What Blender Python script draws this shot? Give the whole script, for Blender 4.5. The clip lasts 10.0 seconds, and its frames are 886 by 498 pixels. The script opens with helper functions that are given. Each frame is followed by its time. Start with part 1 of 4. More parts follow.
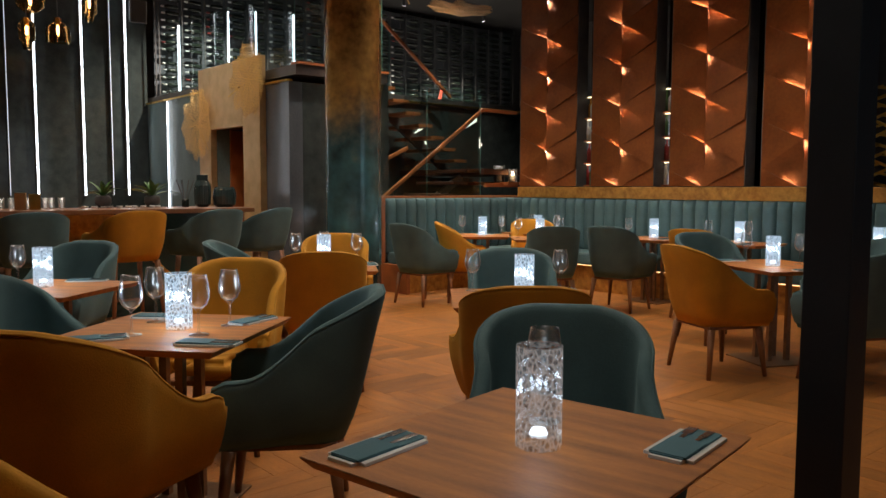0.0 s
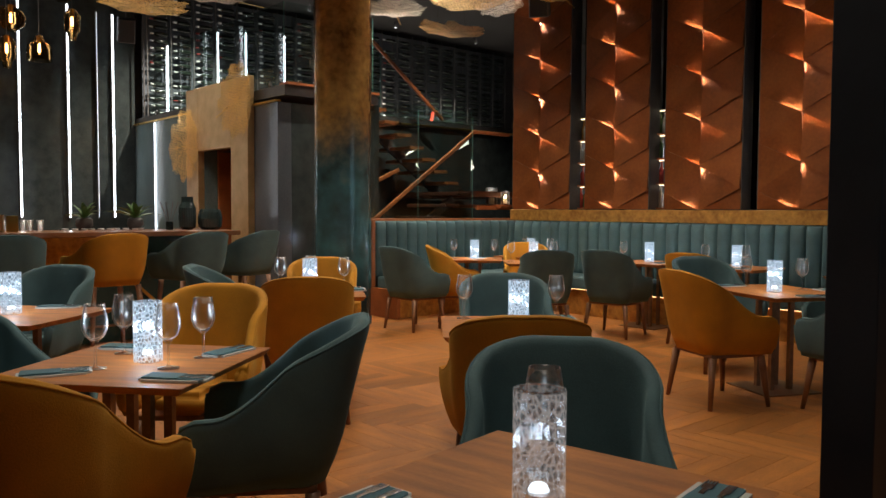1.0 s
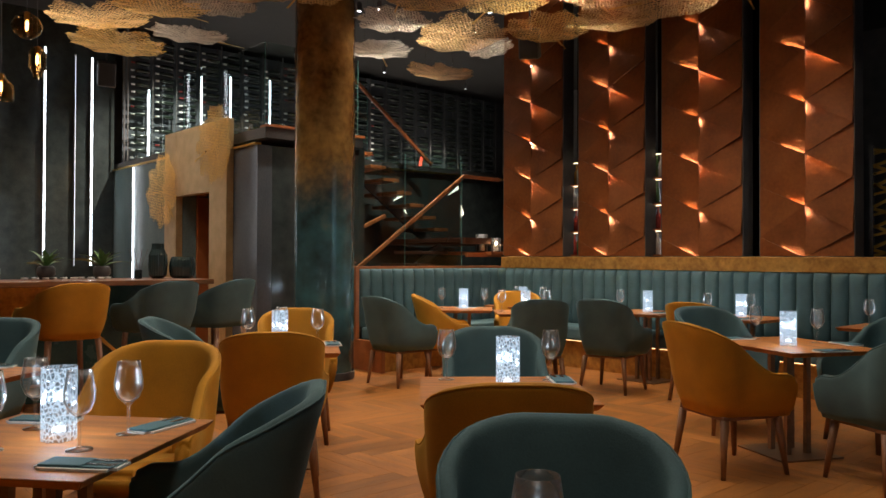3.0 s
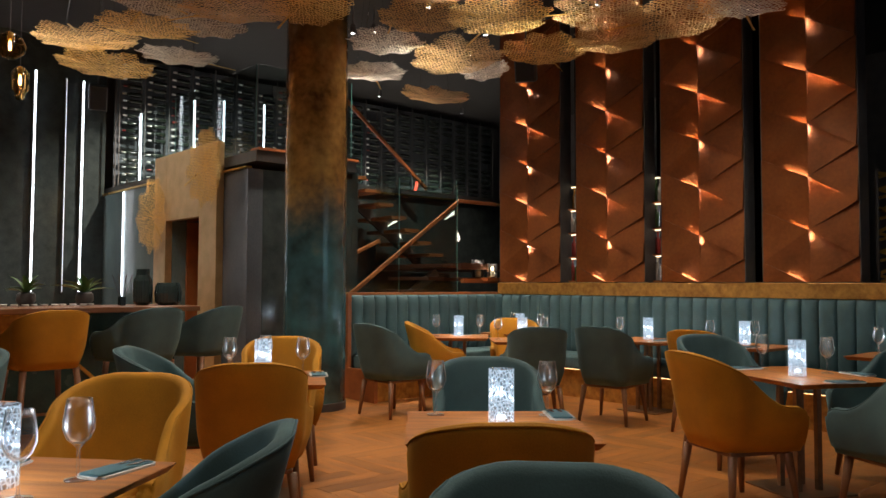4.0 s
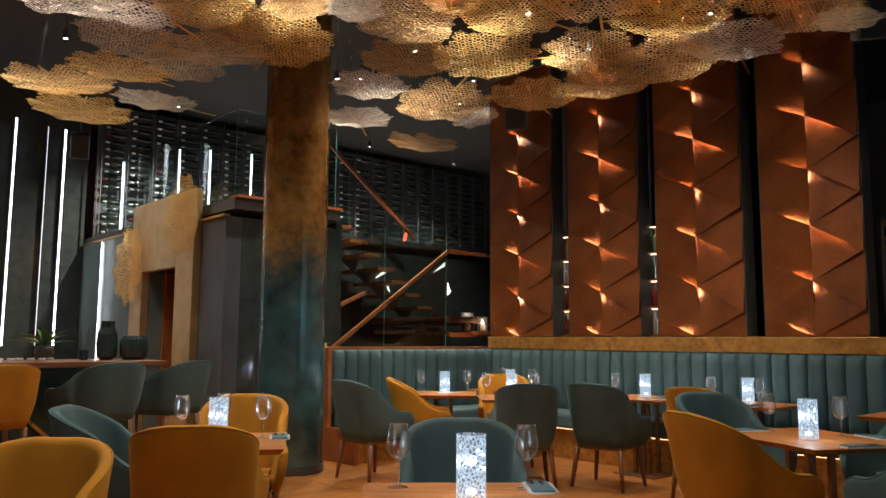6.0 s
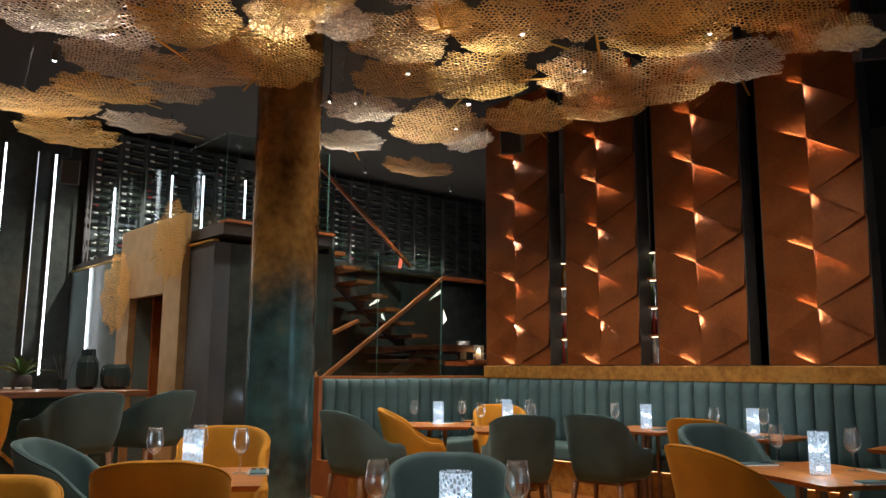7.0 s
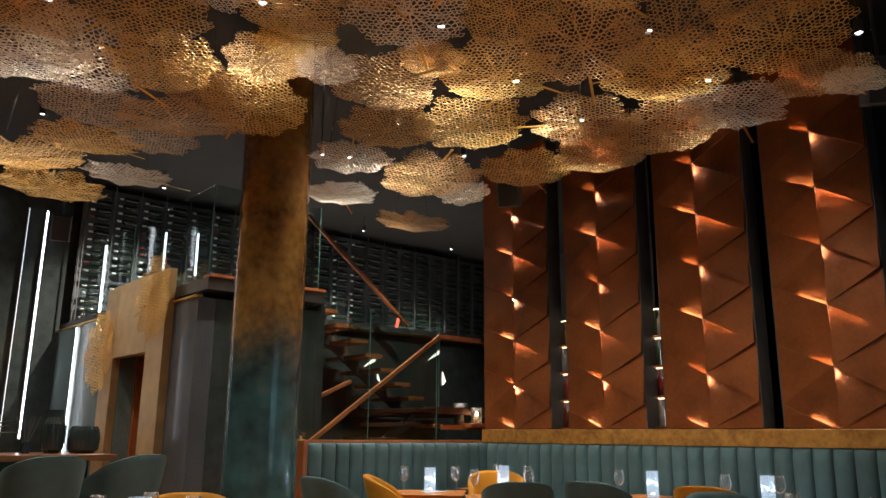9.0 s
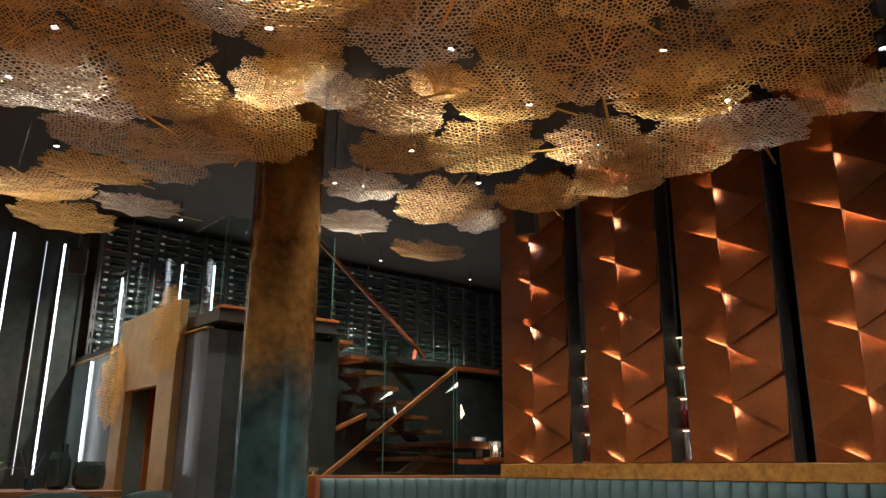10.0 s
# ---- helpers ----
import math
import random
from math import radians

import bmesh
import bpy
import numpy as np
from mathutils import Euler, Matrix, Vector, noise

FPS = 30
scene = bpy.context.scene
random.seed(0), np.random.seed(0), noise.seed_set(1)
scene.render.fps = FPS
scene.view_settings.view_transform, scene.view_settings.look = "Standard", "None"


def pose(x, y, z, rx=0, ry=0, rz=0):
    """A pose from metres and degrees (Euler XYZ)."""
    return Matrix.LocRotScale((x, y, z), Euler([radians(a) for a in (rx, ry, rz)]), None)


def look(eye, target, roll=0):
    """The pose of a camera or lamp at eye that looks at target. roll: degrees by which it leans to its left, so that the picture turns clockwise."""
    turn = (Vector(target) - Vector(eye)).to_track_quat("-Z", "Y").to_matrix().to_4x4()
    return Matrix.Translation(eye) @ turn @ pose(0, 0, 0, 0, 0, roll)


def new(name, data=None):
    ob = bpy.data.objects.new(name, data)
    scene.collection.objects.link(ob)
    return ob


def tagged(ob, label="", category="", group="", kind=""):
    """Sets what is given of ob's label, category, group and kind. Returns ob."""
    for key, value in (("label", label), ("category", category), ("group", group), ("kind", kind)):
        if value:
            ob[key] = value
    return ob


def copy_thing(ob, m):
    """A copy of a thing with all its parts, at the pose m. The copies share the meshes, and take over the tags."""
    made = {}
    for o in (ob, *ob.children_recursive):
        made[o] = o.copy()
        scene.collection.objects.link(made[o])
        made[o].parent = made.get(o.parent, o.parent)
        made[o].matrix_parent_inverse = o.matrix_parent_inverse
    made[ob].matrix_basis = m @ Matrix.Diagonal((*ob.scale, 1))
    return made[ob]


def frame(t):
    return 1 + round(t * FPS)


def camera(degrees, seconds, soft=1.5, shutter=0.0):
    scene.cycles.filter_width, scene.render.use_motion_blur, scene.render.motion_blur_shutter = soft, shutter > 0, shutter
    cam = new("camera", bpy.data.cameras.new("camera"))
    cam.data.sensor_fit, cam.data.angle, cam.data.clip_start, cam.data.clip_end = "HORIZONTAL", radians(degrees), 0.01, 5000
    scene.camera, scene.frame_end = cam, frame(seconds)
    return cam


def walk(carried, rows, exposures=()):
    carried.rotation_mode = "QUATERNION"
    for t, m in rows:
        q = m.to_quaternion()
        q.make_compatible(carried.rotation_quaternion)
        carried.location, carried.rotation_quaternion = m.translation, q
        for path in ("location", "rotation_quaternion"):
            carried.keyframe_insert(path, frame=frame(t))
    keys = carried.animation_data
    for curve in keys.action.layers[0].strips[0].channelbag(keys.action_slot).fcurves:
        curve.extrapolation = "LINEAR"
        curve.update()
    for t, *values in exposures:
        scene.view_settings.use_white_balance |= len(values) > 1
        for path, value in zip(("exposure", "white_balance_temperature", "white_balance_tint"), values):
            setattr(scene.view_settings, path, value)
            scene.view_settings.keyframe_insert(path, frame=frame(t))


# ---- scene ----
cam = camera(59.3, 10.0)
PATH = [
    (0, (0.405, 0.398, 1.341), (-1.111, 1.693, 1.185), 0.2),
    (0.5, (0.328, 0.464, 1.341), (-1.184, 1.767, 1.213), 0.2),
    (1, (0.251, 0.543, 1.34), (-1.255, 1.856, 1.242), 0.3),
    (1.5, (0.187, 0.619, 1.33), (-1.317, 1.936, 1.261), 0.2),
    (2, (0.097, 0.721, 1.327), (-1.404, 2.042, 1.289), 0.2),
    (2.5, (0.013, 0.816, 1.337), (-1.485, 2.141, 1.329), 0.2),
    (4, (-0.218, 1.095, 1.337), (-1.709, 2.425, 1.428), 0.2),
    (4.5, (-0.275, 1.187, 1.345), (-1.763, 2.517, 1.469), 0.2),
    (5, (-0.332, 1.285, 1.346), (-1.817, 2.615, 1.507), 0.3),
    (5.5, (-0.377, 1.375, 1.334), (-1.86, 2.703, 1.529), 0.3),
    (7, (-0.569, 1.665, 1.318), (-2.04, 2.986, 1.623), 0.3),
    (7.5, (-0.606, 1.748, 1.337), (-2.074, 3.063, 1.675), 0.3),
    (8, (-0.64, 1.825, 1.336), (-2.103, 3.136, 1.713), 0.3),
    (8.5, (-0.694, 1.918, 1.284), (-2.152, 3.22, 1.709), 0.4),
    (9, (-0.74, 2.043, 1.289), (-2.203, 3.325, 1.755), 0.4),
    (9.5, (-0.781, 2.15, 1.296), (-2.254, 3.406, 1.799), 0.4),
    (10, (-0.828, 2.228, 1.288), (-2.312, 3.452, 1.835), 0.3),
]
walk(cam, [(t, look(eye, target, roll)) for t, eye, target, roll in PATH])

# ---------------------------------------------------------------- world and light
world = bpy.data.worlds.new("night")
scene.world = world
world.use_nodes = True
world.node_tree.nodes["Background"].inputs[0].default_value = (0.012, 0.016, 0.025, 1)
world.node_tree.nodes["Background"].inputs[1].default_value = 0.5
scene.view_settings.exposure = 0.1

SPOT_WATTS = 150
COOL_FILL_WATTS = 12


def spot(x, y, z, watts, cone=110, colour=(1.0, 0.86, 0.70), radius=0.05):
    data = bpy.data.lights.new("spot_light", "SPOT")
    data.energy, data.spot_size, data.spot_blend = watts, radians(cone), 0.8
    data.color, data.shadow_soft_size = colour, radius
    lamp = new("spot_light", data)
    lamp.matrix_world = pose(x, y, z)
    return lamp


# ---------------------------------------------------------------- materials
def material(name, colour, rough=0.5, metal=0.0, vary=0.25, scale=6.0, bump=0.05, bump_scale=60.0, second=None, stretch=(1, 1, 1), sheen=0.0,
             random_value=0.0, coat=0.0, spec=0.5, rough_vary=0.1):
    m = bpy.data.materials.new(name)
    m.use_nodes = True
    nt = m.node_tree
    n, l = nt.nodes, nt.links
    b = n["Principled BSDF"]
    tex = n.new("ShaderNodeTexCoord")
    mp = n.new("ShaderNodeMapping")
    mp.inputs["Scale"].default_value = stretch
    l.new(tex.outputs["Object"], mp.inputs["Vector"])
    big = n.new("ShaderNodeTexNoise")
    big.inputs["Scale"].default_value, big.inputs["Detail"].default_value = scale, 6
    l.new(mp.outputs[0], big.inputs["Vector"])
    fine = n.new("ShaderNodeTexNoise")
    fine.inputs["Scale"].default_value, fine.inputs["Detail"].default_value = bump_scale, 4
    l.new(mp.outputs[0], fine.inputs["Vector"])
    ramp = n.new("ShaderNodeValToRGB")
    c2 = second or tuple(c * (1 - vary) for c in colour)
    c1 = colour if second else tuple(min(1, c * (1 + vary)) for c in colour)
    ramp.color_ramp.elements[0].position, ramp.color_ramp.elements[1].position = 0.32, 0.68
    ramp.color_ramp.elements[0].color, ramp.color_ramp.elements[1].color = (*c2, 1), (*c1, 1)
    mixf = n.new("ShaderNodeMix")
    mixf.data_type = "FLOAT"
    mixf.inputs[0].default_value = 0.3
    l.new(big.outputs[0], mixf.inputs[2]), l.new(fine.outputs[0], mixf.inputs[3])
    l.new(mixf.outputs[0], ramp.inputs[0])
    out = ramp.outputs[0]
    if random_value:
        info = n.new("ShaderNodeObjectInfo")
        rr = n.new("ShaderNodeMapRange")
        rr.inputs[3].default_value, rr.inputs[4].default_value = 1 - random_value, 1 + random_value
        l.new(info.outputs["Random"], rr.inputs[0])
        hsv = n.new("ShaderNodeHueSaturation")
        l.new(rr.outputs[0], hsv.inputs["Value"])
        l.new(out, hsv.inputs["Color"])
        out = hsv.outputs[0]
    l.new(out, b.inputs["Base Color"])
    rm = n.new("ShaderNodeMapRange")
    rm.inputs[3].default_value, rm.inputs[4].default_value = max(0.02, rough - rough_vary), min(1, rough + rough_vary)
    l.new(big.outputs[0], rm.inputs[0]), l.new(rm.outputs[0], b.inputs["Roughness"])
    b.inputs["Metallic"].default_value = metal
    b.inputs["Specular IOR Level"].default_value = spec
    if sheen:
        b.inputs["Sheen Weight"].default_value, b.inputs["Sheen Roughness"].default_value = sheen, 0.4
        b.inputs["Sheen Tint"].default_value = (*[min(1, c * 3 + 0.1) for c in colour], 1)
    if coat:
        b.inputs["Coat Weight"].default_value, b.inputs["Coat Roughness"].default_value = coat, 0.12
    if bump:
        bp = n.new("ShaderNodeBump")
        bp.inputs["Strength"].default_value, bp.inputs["Distance"].default_value = bump, 0.01
        l.new(fine.outputs[0], bp.inputs["Height"]), l.new(bp.outputs[0], b.inputs["Normal"])
    return m


def glow(name, colour, strength):
    m = bpy.data.materials.new(name)
    m.use_nodes = True
    b = m.node_tree.nodes["Principled BSDF"]
    b.inputs["Base Color"].default_value = (0.8, 0.8, 0.8, 1)
    b.inputs["Emission Color"].default_value = (*colour, 1)
    b.inputs["Emission Strength"].default_value = strength
    return m


def glass(name, colour=(1, 1, 1), rough=0.0, ior=1.45):
    m = bpy.data.materials.new(name)
    m.use_nodes = True
    b = m.node_tree.nodes["Principled BSDF"]
    b.inputs["Base Color"].default_value = (*colour, 1)
    b.inputs["Transmission Weight"].default_value = 1.0
    b.inputs["Roughness"].default_value, b.inputs["IOR"].default_value = rough, ior
    return m


def sheet_glass(name, tint=(0.86, 0.93, 0.92), clear=0.96, edge=0.6, power=4.0, base=0.04, haze=0.05):
    m = bpy.data.materials.new(name)
    m.use_nodes = True
    nt = m.node_tree
    n, l = nt.nodes, nt.links
    tr, gl, mx, lw, pw = n.new("ShaderNodeBsdfTransparent"), n.new("ShaderNodeBsdfGlossy"), n.new("ShaderNodeMixShader"), n.new("ShaderNodeLayerWeight"), n.new("ShaderNodeMath")
    pw.operation, pw.inputs[1].default_value = "POWER", power
    sc = n.new("ShaderNodeMath")
    sc.operation, sc.inputs[1].default_value, sc.inputs[2].default_value = "MULTIPLY_ADD", edge, base
    tr.inputs[0].default_value = (*[c * clear for c in tint], 1)
    gl.inputs["Roughness"].default_value = haze
    l.new(lw.outputs["Facing"], pw.inputs[0]), l.new(pw.outputs[0], sc.inputs[0]), l.new(sc.outputs[0], mx.inputs[0])
    l.new(tr.outputs[0], mx.inputs[1]), l.new(gl.outputs[0], mx.inputs[2])
    l.new(mx.outputs[0], n["Material Output"].inputs[0])
    return m


VELVET_YELLOW = material("mustard velvet", (0.52, 0.215, 0.008), 0.85, vary=0.2, scale=5, bump=0.12, bump_scale=180, sheen=0.2, random_value=0.08)
VELVET_GREEN = material("teal velvet", (0.070, 0.128, 0.134), 0.85, vary=0.22, scale=5, bump=0.12, bump_scale=180, sheen=0.35, random_value=0.1)
OAK = material("oiled oak", (0.60, 0.225, 0.055), 0.50, spec=0.3, vary=0.22, scale=3.2, bump=0.10, bump_scale=60, stretch=(1, 7, 7), random_value=0.08, second=(0.27, 0.085, 0.018))
LEG_WOOD = material("walnut stained beech", (0.24, 0.10, 0.04), 0.45, vary=0.2, scale=8, stretch=(6, 6, 1))
BRONZE = material("bronzed steel", (0.28, 0.17, 0.10), 0.38, metal=0.9, scale=12)
COPPER = material("aged copper sheet", (0.38, 0.118, 0.028), 0.46, metal=0.5, vary=0.25, scale=2.6, bump=0.08, bump_scale=26, random_value=0.10, second=(0.20, 0.056, 0.014))
COPPER_DARK = material("dark copper edge", (0.08, 0.03, 0.015), 0.5, metal=0.5)
GOLD_LEAF = material("hammered gold plaster", (0.66, 0.34, 0.075), 0.42, metal=0.4, scale=13, bump=0.25, bump_scale=25, second=(0.30, 0.12, 0.025))
PORTAL_GOLD = material("brushed pale gold metal", (0.70, 0.49, 0.25), 0.36, metal=0.5, scale=6, bump=0.08, second=(0.50, 0.32, 0.14))
BLACK = material("matt black paint", (0.080, 0.077, 0.078), 0.6, vary=0.3)
CEILING_MAT = material("black ceiling plaster", (0.032, 0.031, 0.030), 0.8, vary=0.3)
POST_MAT = material("black powder-coated steel", (0.012, 0.015, 0.020), 0.5, vary=0.2)
BLACK_GLOSS = material("black lacquered glass", (0.045, 0.055, 0.054), 0.08, vary=0.3, bump=0.0)
TEAL_STONE = material("teal grey stone", (0.22, 0.30, 0.30), 0.16, rough_vary=0.08, scale=1.6, bump=0.04, second=(0.10, 0.155, 0.16), stretch=(1, 1, 0.5))
GREY_STONE = material("polished grey stone", (0.13, 0.145, 0.165), 0.07, rough_vary=0.04, scale=1.8, bump=0.03, second=(0.075, 0.085, 0.10), stretch=(1, 1, 0.5))
GREEN_MARBLE = material("dark green marble", (0.035, 0.075, 0.06), 0.25, scale=5, second=(0.015, 0.035, 0.03))
RAIL_WOOD = material("red-brown timber", (0.36, 0.115, 0.035), 0.4, scale=6, stretch=(1, 1, 1))
BAR_WOOD = material("varnished mahogany", (0.26, 0.095, 0.035), 0.3, scale=5, stretch=(8, 1, 8), coat=0.4)
BRASS = material("brass", (0.72, 0.46, 0.12), 0.3, metal=1.0, vary=0.1)
LEAF_METAL = material("etched brass leaf", (0.92, 0.67, 0.26), 0.40, metal=0.35, scale=3, random_value=0.15, second=(0.78, 0.52, 0.16))
LEAF_BRONZE = material("etched bronze leaf", (0.80, 0.57, 0.28), 0.40, metal=0.35, scale=3, random_value=0.18, second=(0.60, 0.39, 0.16))
LEAF_SILVER = material("etched silver leaf", (0.80, 0.75, 0.66), 0.42, metal=0.3, vary=0.1, scale=3, random_value=0.12)
WHITE_CHINA = material("white glazed china", (0.78, 0.77, 0.74), 0.2, vary=0.03, bump=0)
NAPKIN_MAT = material("teal linen napkin", (0.075, 0.165, 0.195), 0.85, vary=0.12, bump=0.2, bump_scale=250)
STEEL = material("dark polished steel", (0.35, 0.35, 0.36), 0.25, metal=1.0)
GLASS = sheet_glass("clear glass", (1, 1, 1), 1.0, 0.85, 2.3, 0.06, 0.30)
CRYSTAL = sheet_glass("cut crystal", (0.97, 0.985, 1.0), 0.98, 0.55, 1.6, 0.10, 0.12)
AMBER_GLASS = glass("amber glass", (0.75, 0.55, 0.32), 0.02)
PANE = sheet_glass("balustrade glass")
PANE_EDGE = material("polished glass edge", (0.10, 0.22, 0.20), 0.15, vary=0.1, bump=0)
BOTTLE_GLASS = material("dark bottle glass", (0.012, 0.018, 0.014), 0.12, vary=0.2, bump=0)
LED_FAINT = glow("faint white led strip", (0.86, 0.93, 1.0), 0.9)
LED_WHITE = glow("white led strip", (0.86, 0.93, 1.0), 5.5)


def facet_glow(name, colour, strength):
    """Clear body glowing in a net of cells, painting the inner lamp's facet sparkle."""
    m = bpy.data.materials.new(name)
    m.use_nodes = True
    n, l = m.node_tree.nodes, m.node_tree.links
    tex, mp, cells, rg = n.new("ShaderNodeTexCoord"), n.new("ShaderNodeMapping"), n.new("ShaderNodeTexVoronoi"), n.new("ShaderNodeMapRange")
    mp.inputs["Scale"].default_value = (1, 1, 0.8)
    cells.feature, cells.inputs["Scale"].default_value, cells.inputs["Randomness"].default_value = "DISTANCE_TO_EDGE", 74, 0.8
    rg.inputs[1].default_value, rg.inputs[2].default_value, rg.inputs[3].default_value, rg.inputs[4].default_value = 0.0, 0.24, strength, strength * 0.08
    em, tr, add = n.new("ShaderNodeEmission"), n.new("ShaderNodeBsdfTransparent"), n.new("ShaderNodeAddShader")
    em.inputs[0].default_value = (*colour, 1)
    tr.inputs[0].default_value = (0.75, 0.78, 0.8, 1)
    l.new(tex.outputs["Object"], mp.inputs[0]), l.new(mp.outputs[0], cells.inputs["Vector"]), l.new(cells.outputs["Distance"], rg.inputs[0])
    l.new(rg.outputs[0], em.inputs[1]), l.new(em.outputs[0], add.inputs[0]), l.new(tr.outputs[0], add.inputs[1])
    l.new(add.outputs[0], n["Material Output"].inputs[0])
    return m


FACET_SPARKLE = facet_glow("painted facet sparkle", (0.66, 0.83, 1.0), 0.62)
DIM_FACET_SPARKLE = facet_glow("faint painted sparkle", (0.95, 0.85, 0.80), 0.16)
LED_PUCK = glow("led puck", (0.85, 0.93, 1.0), 2.5)
LED_WARM = glow("warm led strip", (1.0, 0.80, 0.58), 62.0)
LED_DIM = glow("dim warm led strip", (1.0, 0.68, 0.42), 62.0)
LED_WHITISH = glow("warm white led strip", (1.0, 0.90, 0.78), 120.0)
LED_DIM_SMALL = glow("faint warm led strip", (1.0, 0.60, 0.32), 42.0)
LED_SHELF = glow("shelf led strip", (1.0, 0.78, 0.5), 3.0)
LED_PLINTH = glow("plinth led strip", (1.0, 0.6, 0.28), 4.0)
SPOT_FACE = glow("spotlight lens", (0.88, 0.94, 1.0), 60.0)
FILAMENT = glow("filament", (1.0, 0.62, 0.25), 22.0)
STAIR_LAMP = glow("stair lamp", (1, 0.85, 0.7), 2.2)
FLAME = glow("candle flame", (1.0, 0.62, 0.28), 40.0)
LEAF_PLANT = material("plant leaf green", (0.06, 0.15, 0.035), 0.45, vary=0.35, scale=20)


# ---------------------------------------------------------------- mesh helpers
def mesh_of(name, bm, mat, smooth=False):
    me = bpy.data.meshes.new(name)
    bm.normal_update()
    bm.to_mesh(me)
    bm.free()
    me.materials.append(mat)
    if smooth:
        for p in me.polygons:
            p.use_smooth = True
    return me


def part(name, bm, mat, parent, label="", smooth=False, at=None):
    ob = new(name, mesh_of(name, bm, mat, smooth))
    ob.parent = parent
    if at is not None:
        ob.matrix_basis = at
    if label:
        tagged(ob, label)
    return ob


def thing(name, label, category, group="", at=None, kind=""):
    ob = new(name)
    tagged(ob, label, category, group, kind)
    if at is not None:
        ob.matrix_basis = at
    return ob


def solo(name, bm, mat, label, category, group="", at=None, kind="", smooth=False):
    ob = new(name, mesh_of(name, bm, mat, smooth))
    tagged(ob, label, category, group, kind)
    if at is not None:
        ob.matrix_basis = at
    return ob


def box(x0, y0, z0, x1, y1, z1, bevel=0.0, bm=None, m=None):
    bm = bm or bmesh.new()
    vs = bmesh.ops.create_cube(bm, size=1, matrix=Matrix.LocRotScale(((x0 + x1) / 2, (y0 + y1) / 2, (z0 + z1) / 2), None, (abs(x1 - x0), abs(y1 - y0), abs(z1 - z0))))["verts"]
    if bevel:
        es = list({e for v in vs for e in v.link_edges})
        bmesh.ops.bevel(bm, geom=es, offset=bevel, segments=2, affect="EDGES", profile=0.5)
    if m is not None:
        bm.verts.ensure_lookup_table()
        bmesh.ops.transform(bm, matrix=m, verts=bm.verts)
    return bm


def lathe(profile, n=24, bm=None, m=None, closed=False):
    bm = bm or bmesh.new()
    rings = []
    for r, z in profile:
        if r < 1e-5:
            rings.append([bm.verts.new((0, 0, z))])
        else:
            rings.append([bm.verts.new((r * math.cos(2 * math.pi * i / n), r * math.sin(2 * math.pi * i / n), z)) for i in range(n)])
    for a, b in zip(rings, rings[1:]):
        for i in range(n):
            j = (i + 1) % n
            if len(a) == 1 and len(b) == 1:
                continue
            if len(a) == 1:
                bm.faces.new((a[0], b[j], b[i]))
            elif len(b) == 1:
                bm.faces.new((a[i], a[j], b[0]))
            else:
                bm.faces.new((a[i], a[j], b[j], b[i]))
    if m is not None:
        bmesh.ops.transform(bm, matrix=m, verts=[v for r in rings for v in r])
    bmesh.ops.recalc_face_normals(bm, faces=bm.faces)
    return bm


def beam(a, b, w, h, bm=None, up=(0, 0, 1), bevel=0.0):
    """A bar of section w x h from a to b."""
    a, b = Vector(a), Vector(b)
    d = (b - a).normalized()
    side = d.cross(Vector(up)).normalized()
    top = side.cross(d)
    m = Matrix((side, d, top)).transposed().to_4x4()
    m.translation = (a + b) / 2
    ln = (b - a).length
    return box(-w / 2, -ln / 2, -h / 2, w / 2, ln / 2, h / 2, bevel, bm=None, m=m) if bm is None else merge(bm, box(-w / 2, -ln / 2, -h / 2, w / 2, ln / 2, h / 2, bevel, m=m))


def merge(bm, other):
    me = bpy.data.meshes.new("tmp")
    other.to_mesh(me)
    other.free()
    bm.from_mesh(me)
    bpy.data.meshes.remove(me)
    return bm


def tube(a, b, r0, r1, n=10):
    a, b = Vector(a), Vector(b)
    d = b - a
    m = Matrix.Translation(a) @ d.to_track_quat("Z", "Y").to_matrix().to_4x4()
    return lathe([(0, 0), (r0, 0), (r1, d.length), (0, d.length)], n, m=m)


def smoothstep(x):
    x = min(1, max(0, x))
    return x * x * (3 - 2 * x)


# ---------------------------------------------------------------- structure
def wall(name, x0, y0, z0, x1, y1, z1, mat, label, category="wall"):
    return solo(name, box(x0, y0, z0, x1, y1, z1), mat, label, category, kind="structure")


CEIL = 5.3
wall("subfloor", -15, -5, -0.2, 5, 15.5, -0.012, BLACK, "dark screed under the parquet floor", "floor")
wall("ceiling", -15, -5, CEIL, 5, 15.5, CEIL + 0.2, CEILING_MAT, "black painted ceiling above hanging metal leaves", "ceiling")
wall("wall_west", -14.2, -5, 0, -14.0, 15.5, CEIL, BLACK, "black wall behind the bar and wine rack")
wall("wall_north", -14, 15.3, 0, 5, 15.5, CEIL, BLACK, "black wall behind the copper panels")
# unseen opening, added to hold a cool fill lamp from the side
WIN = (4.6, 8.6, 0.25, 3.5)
wall("wall_east", 4.8, -5, 0, 5, WIN[0], CEIL, BLACK, "unseen dark wall beside the added window")
wall("wall_east", 4.8, WIN[1], 0, 5, 15.3, CEIL, BLACK, "unseen dark wall beside the added window")
wall("wall_east", 4.8, WIN[0] + 0.002, 0, 5, WIN[1] - 0.002, WIN[2], BLACK, "unseen dark wall under the added window")
wall("wall_east", 4.8, WIN[0] + 0.002, WIN[3], 5, WIN[1] - 0.002, CEIL, BLACK, "unseen dark wall over the added window")
window = thing("window_1", "unseen window with slim black frame, added for cool side light", "window", kind="structure")
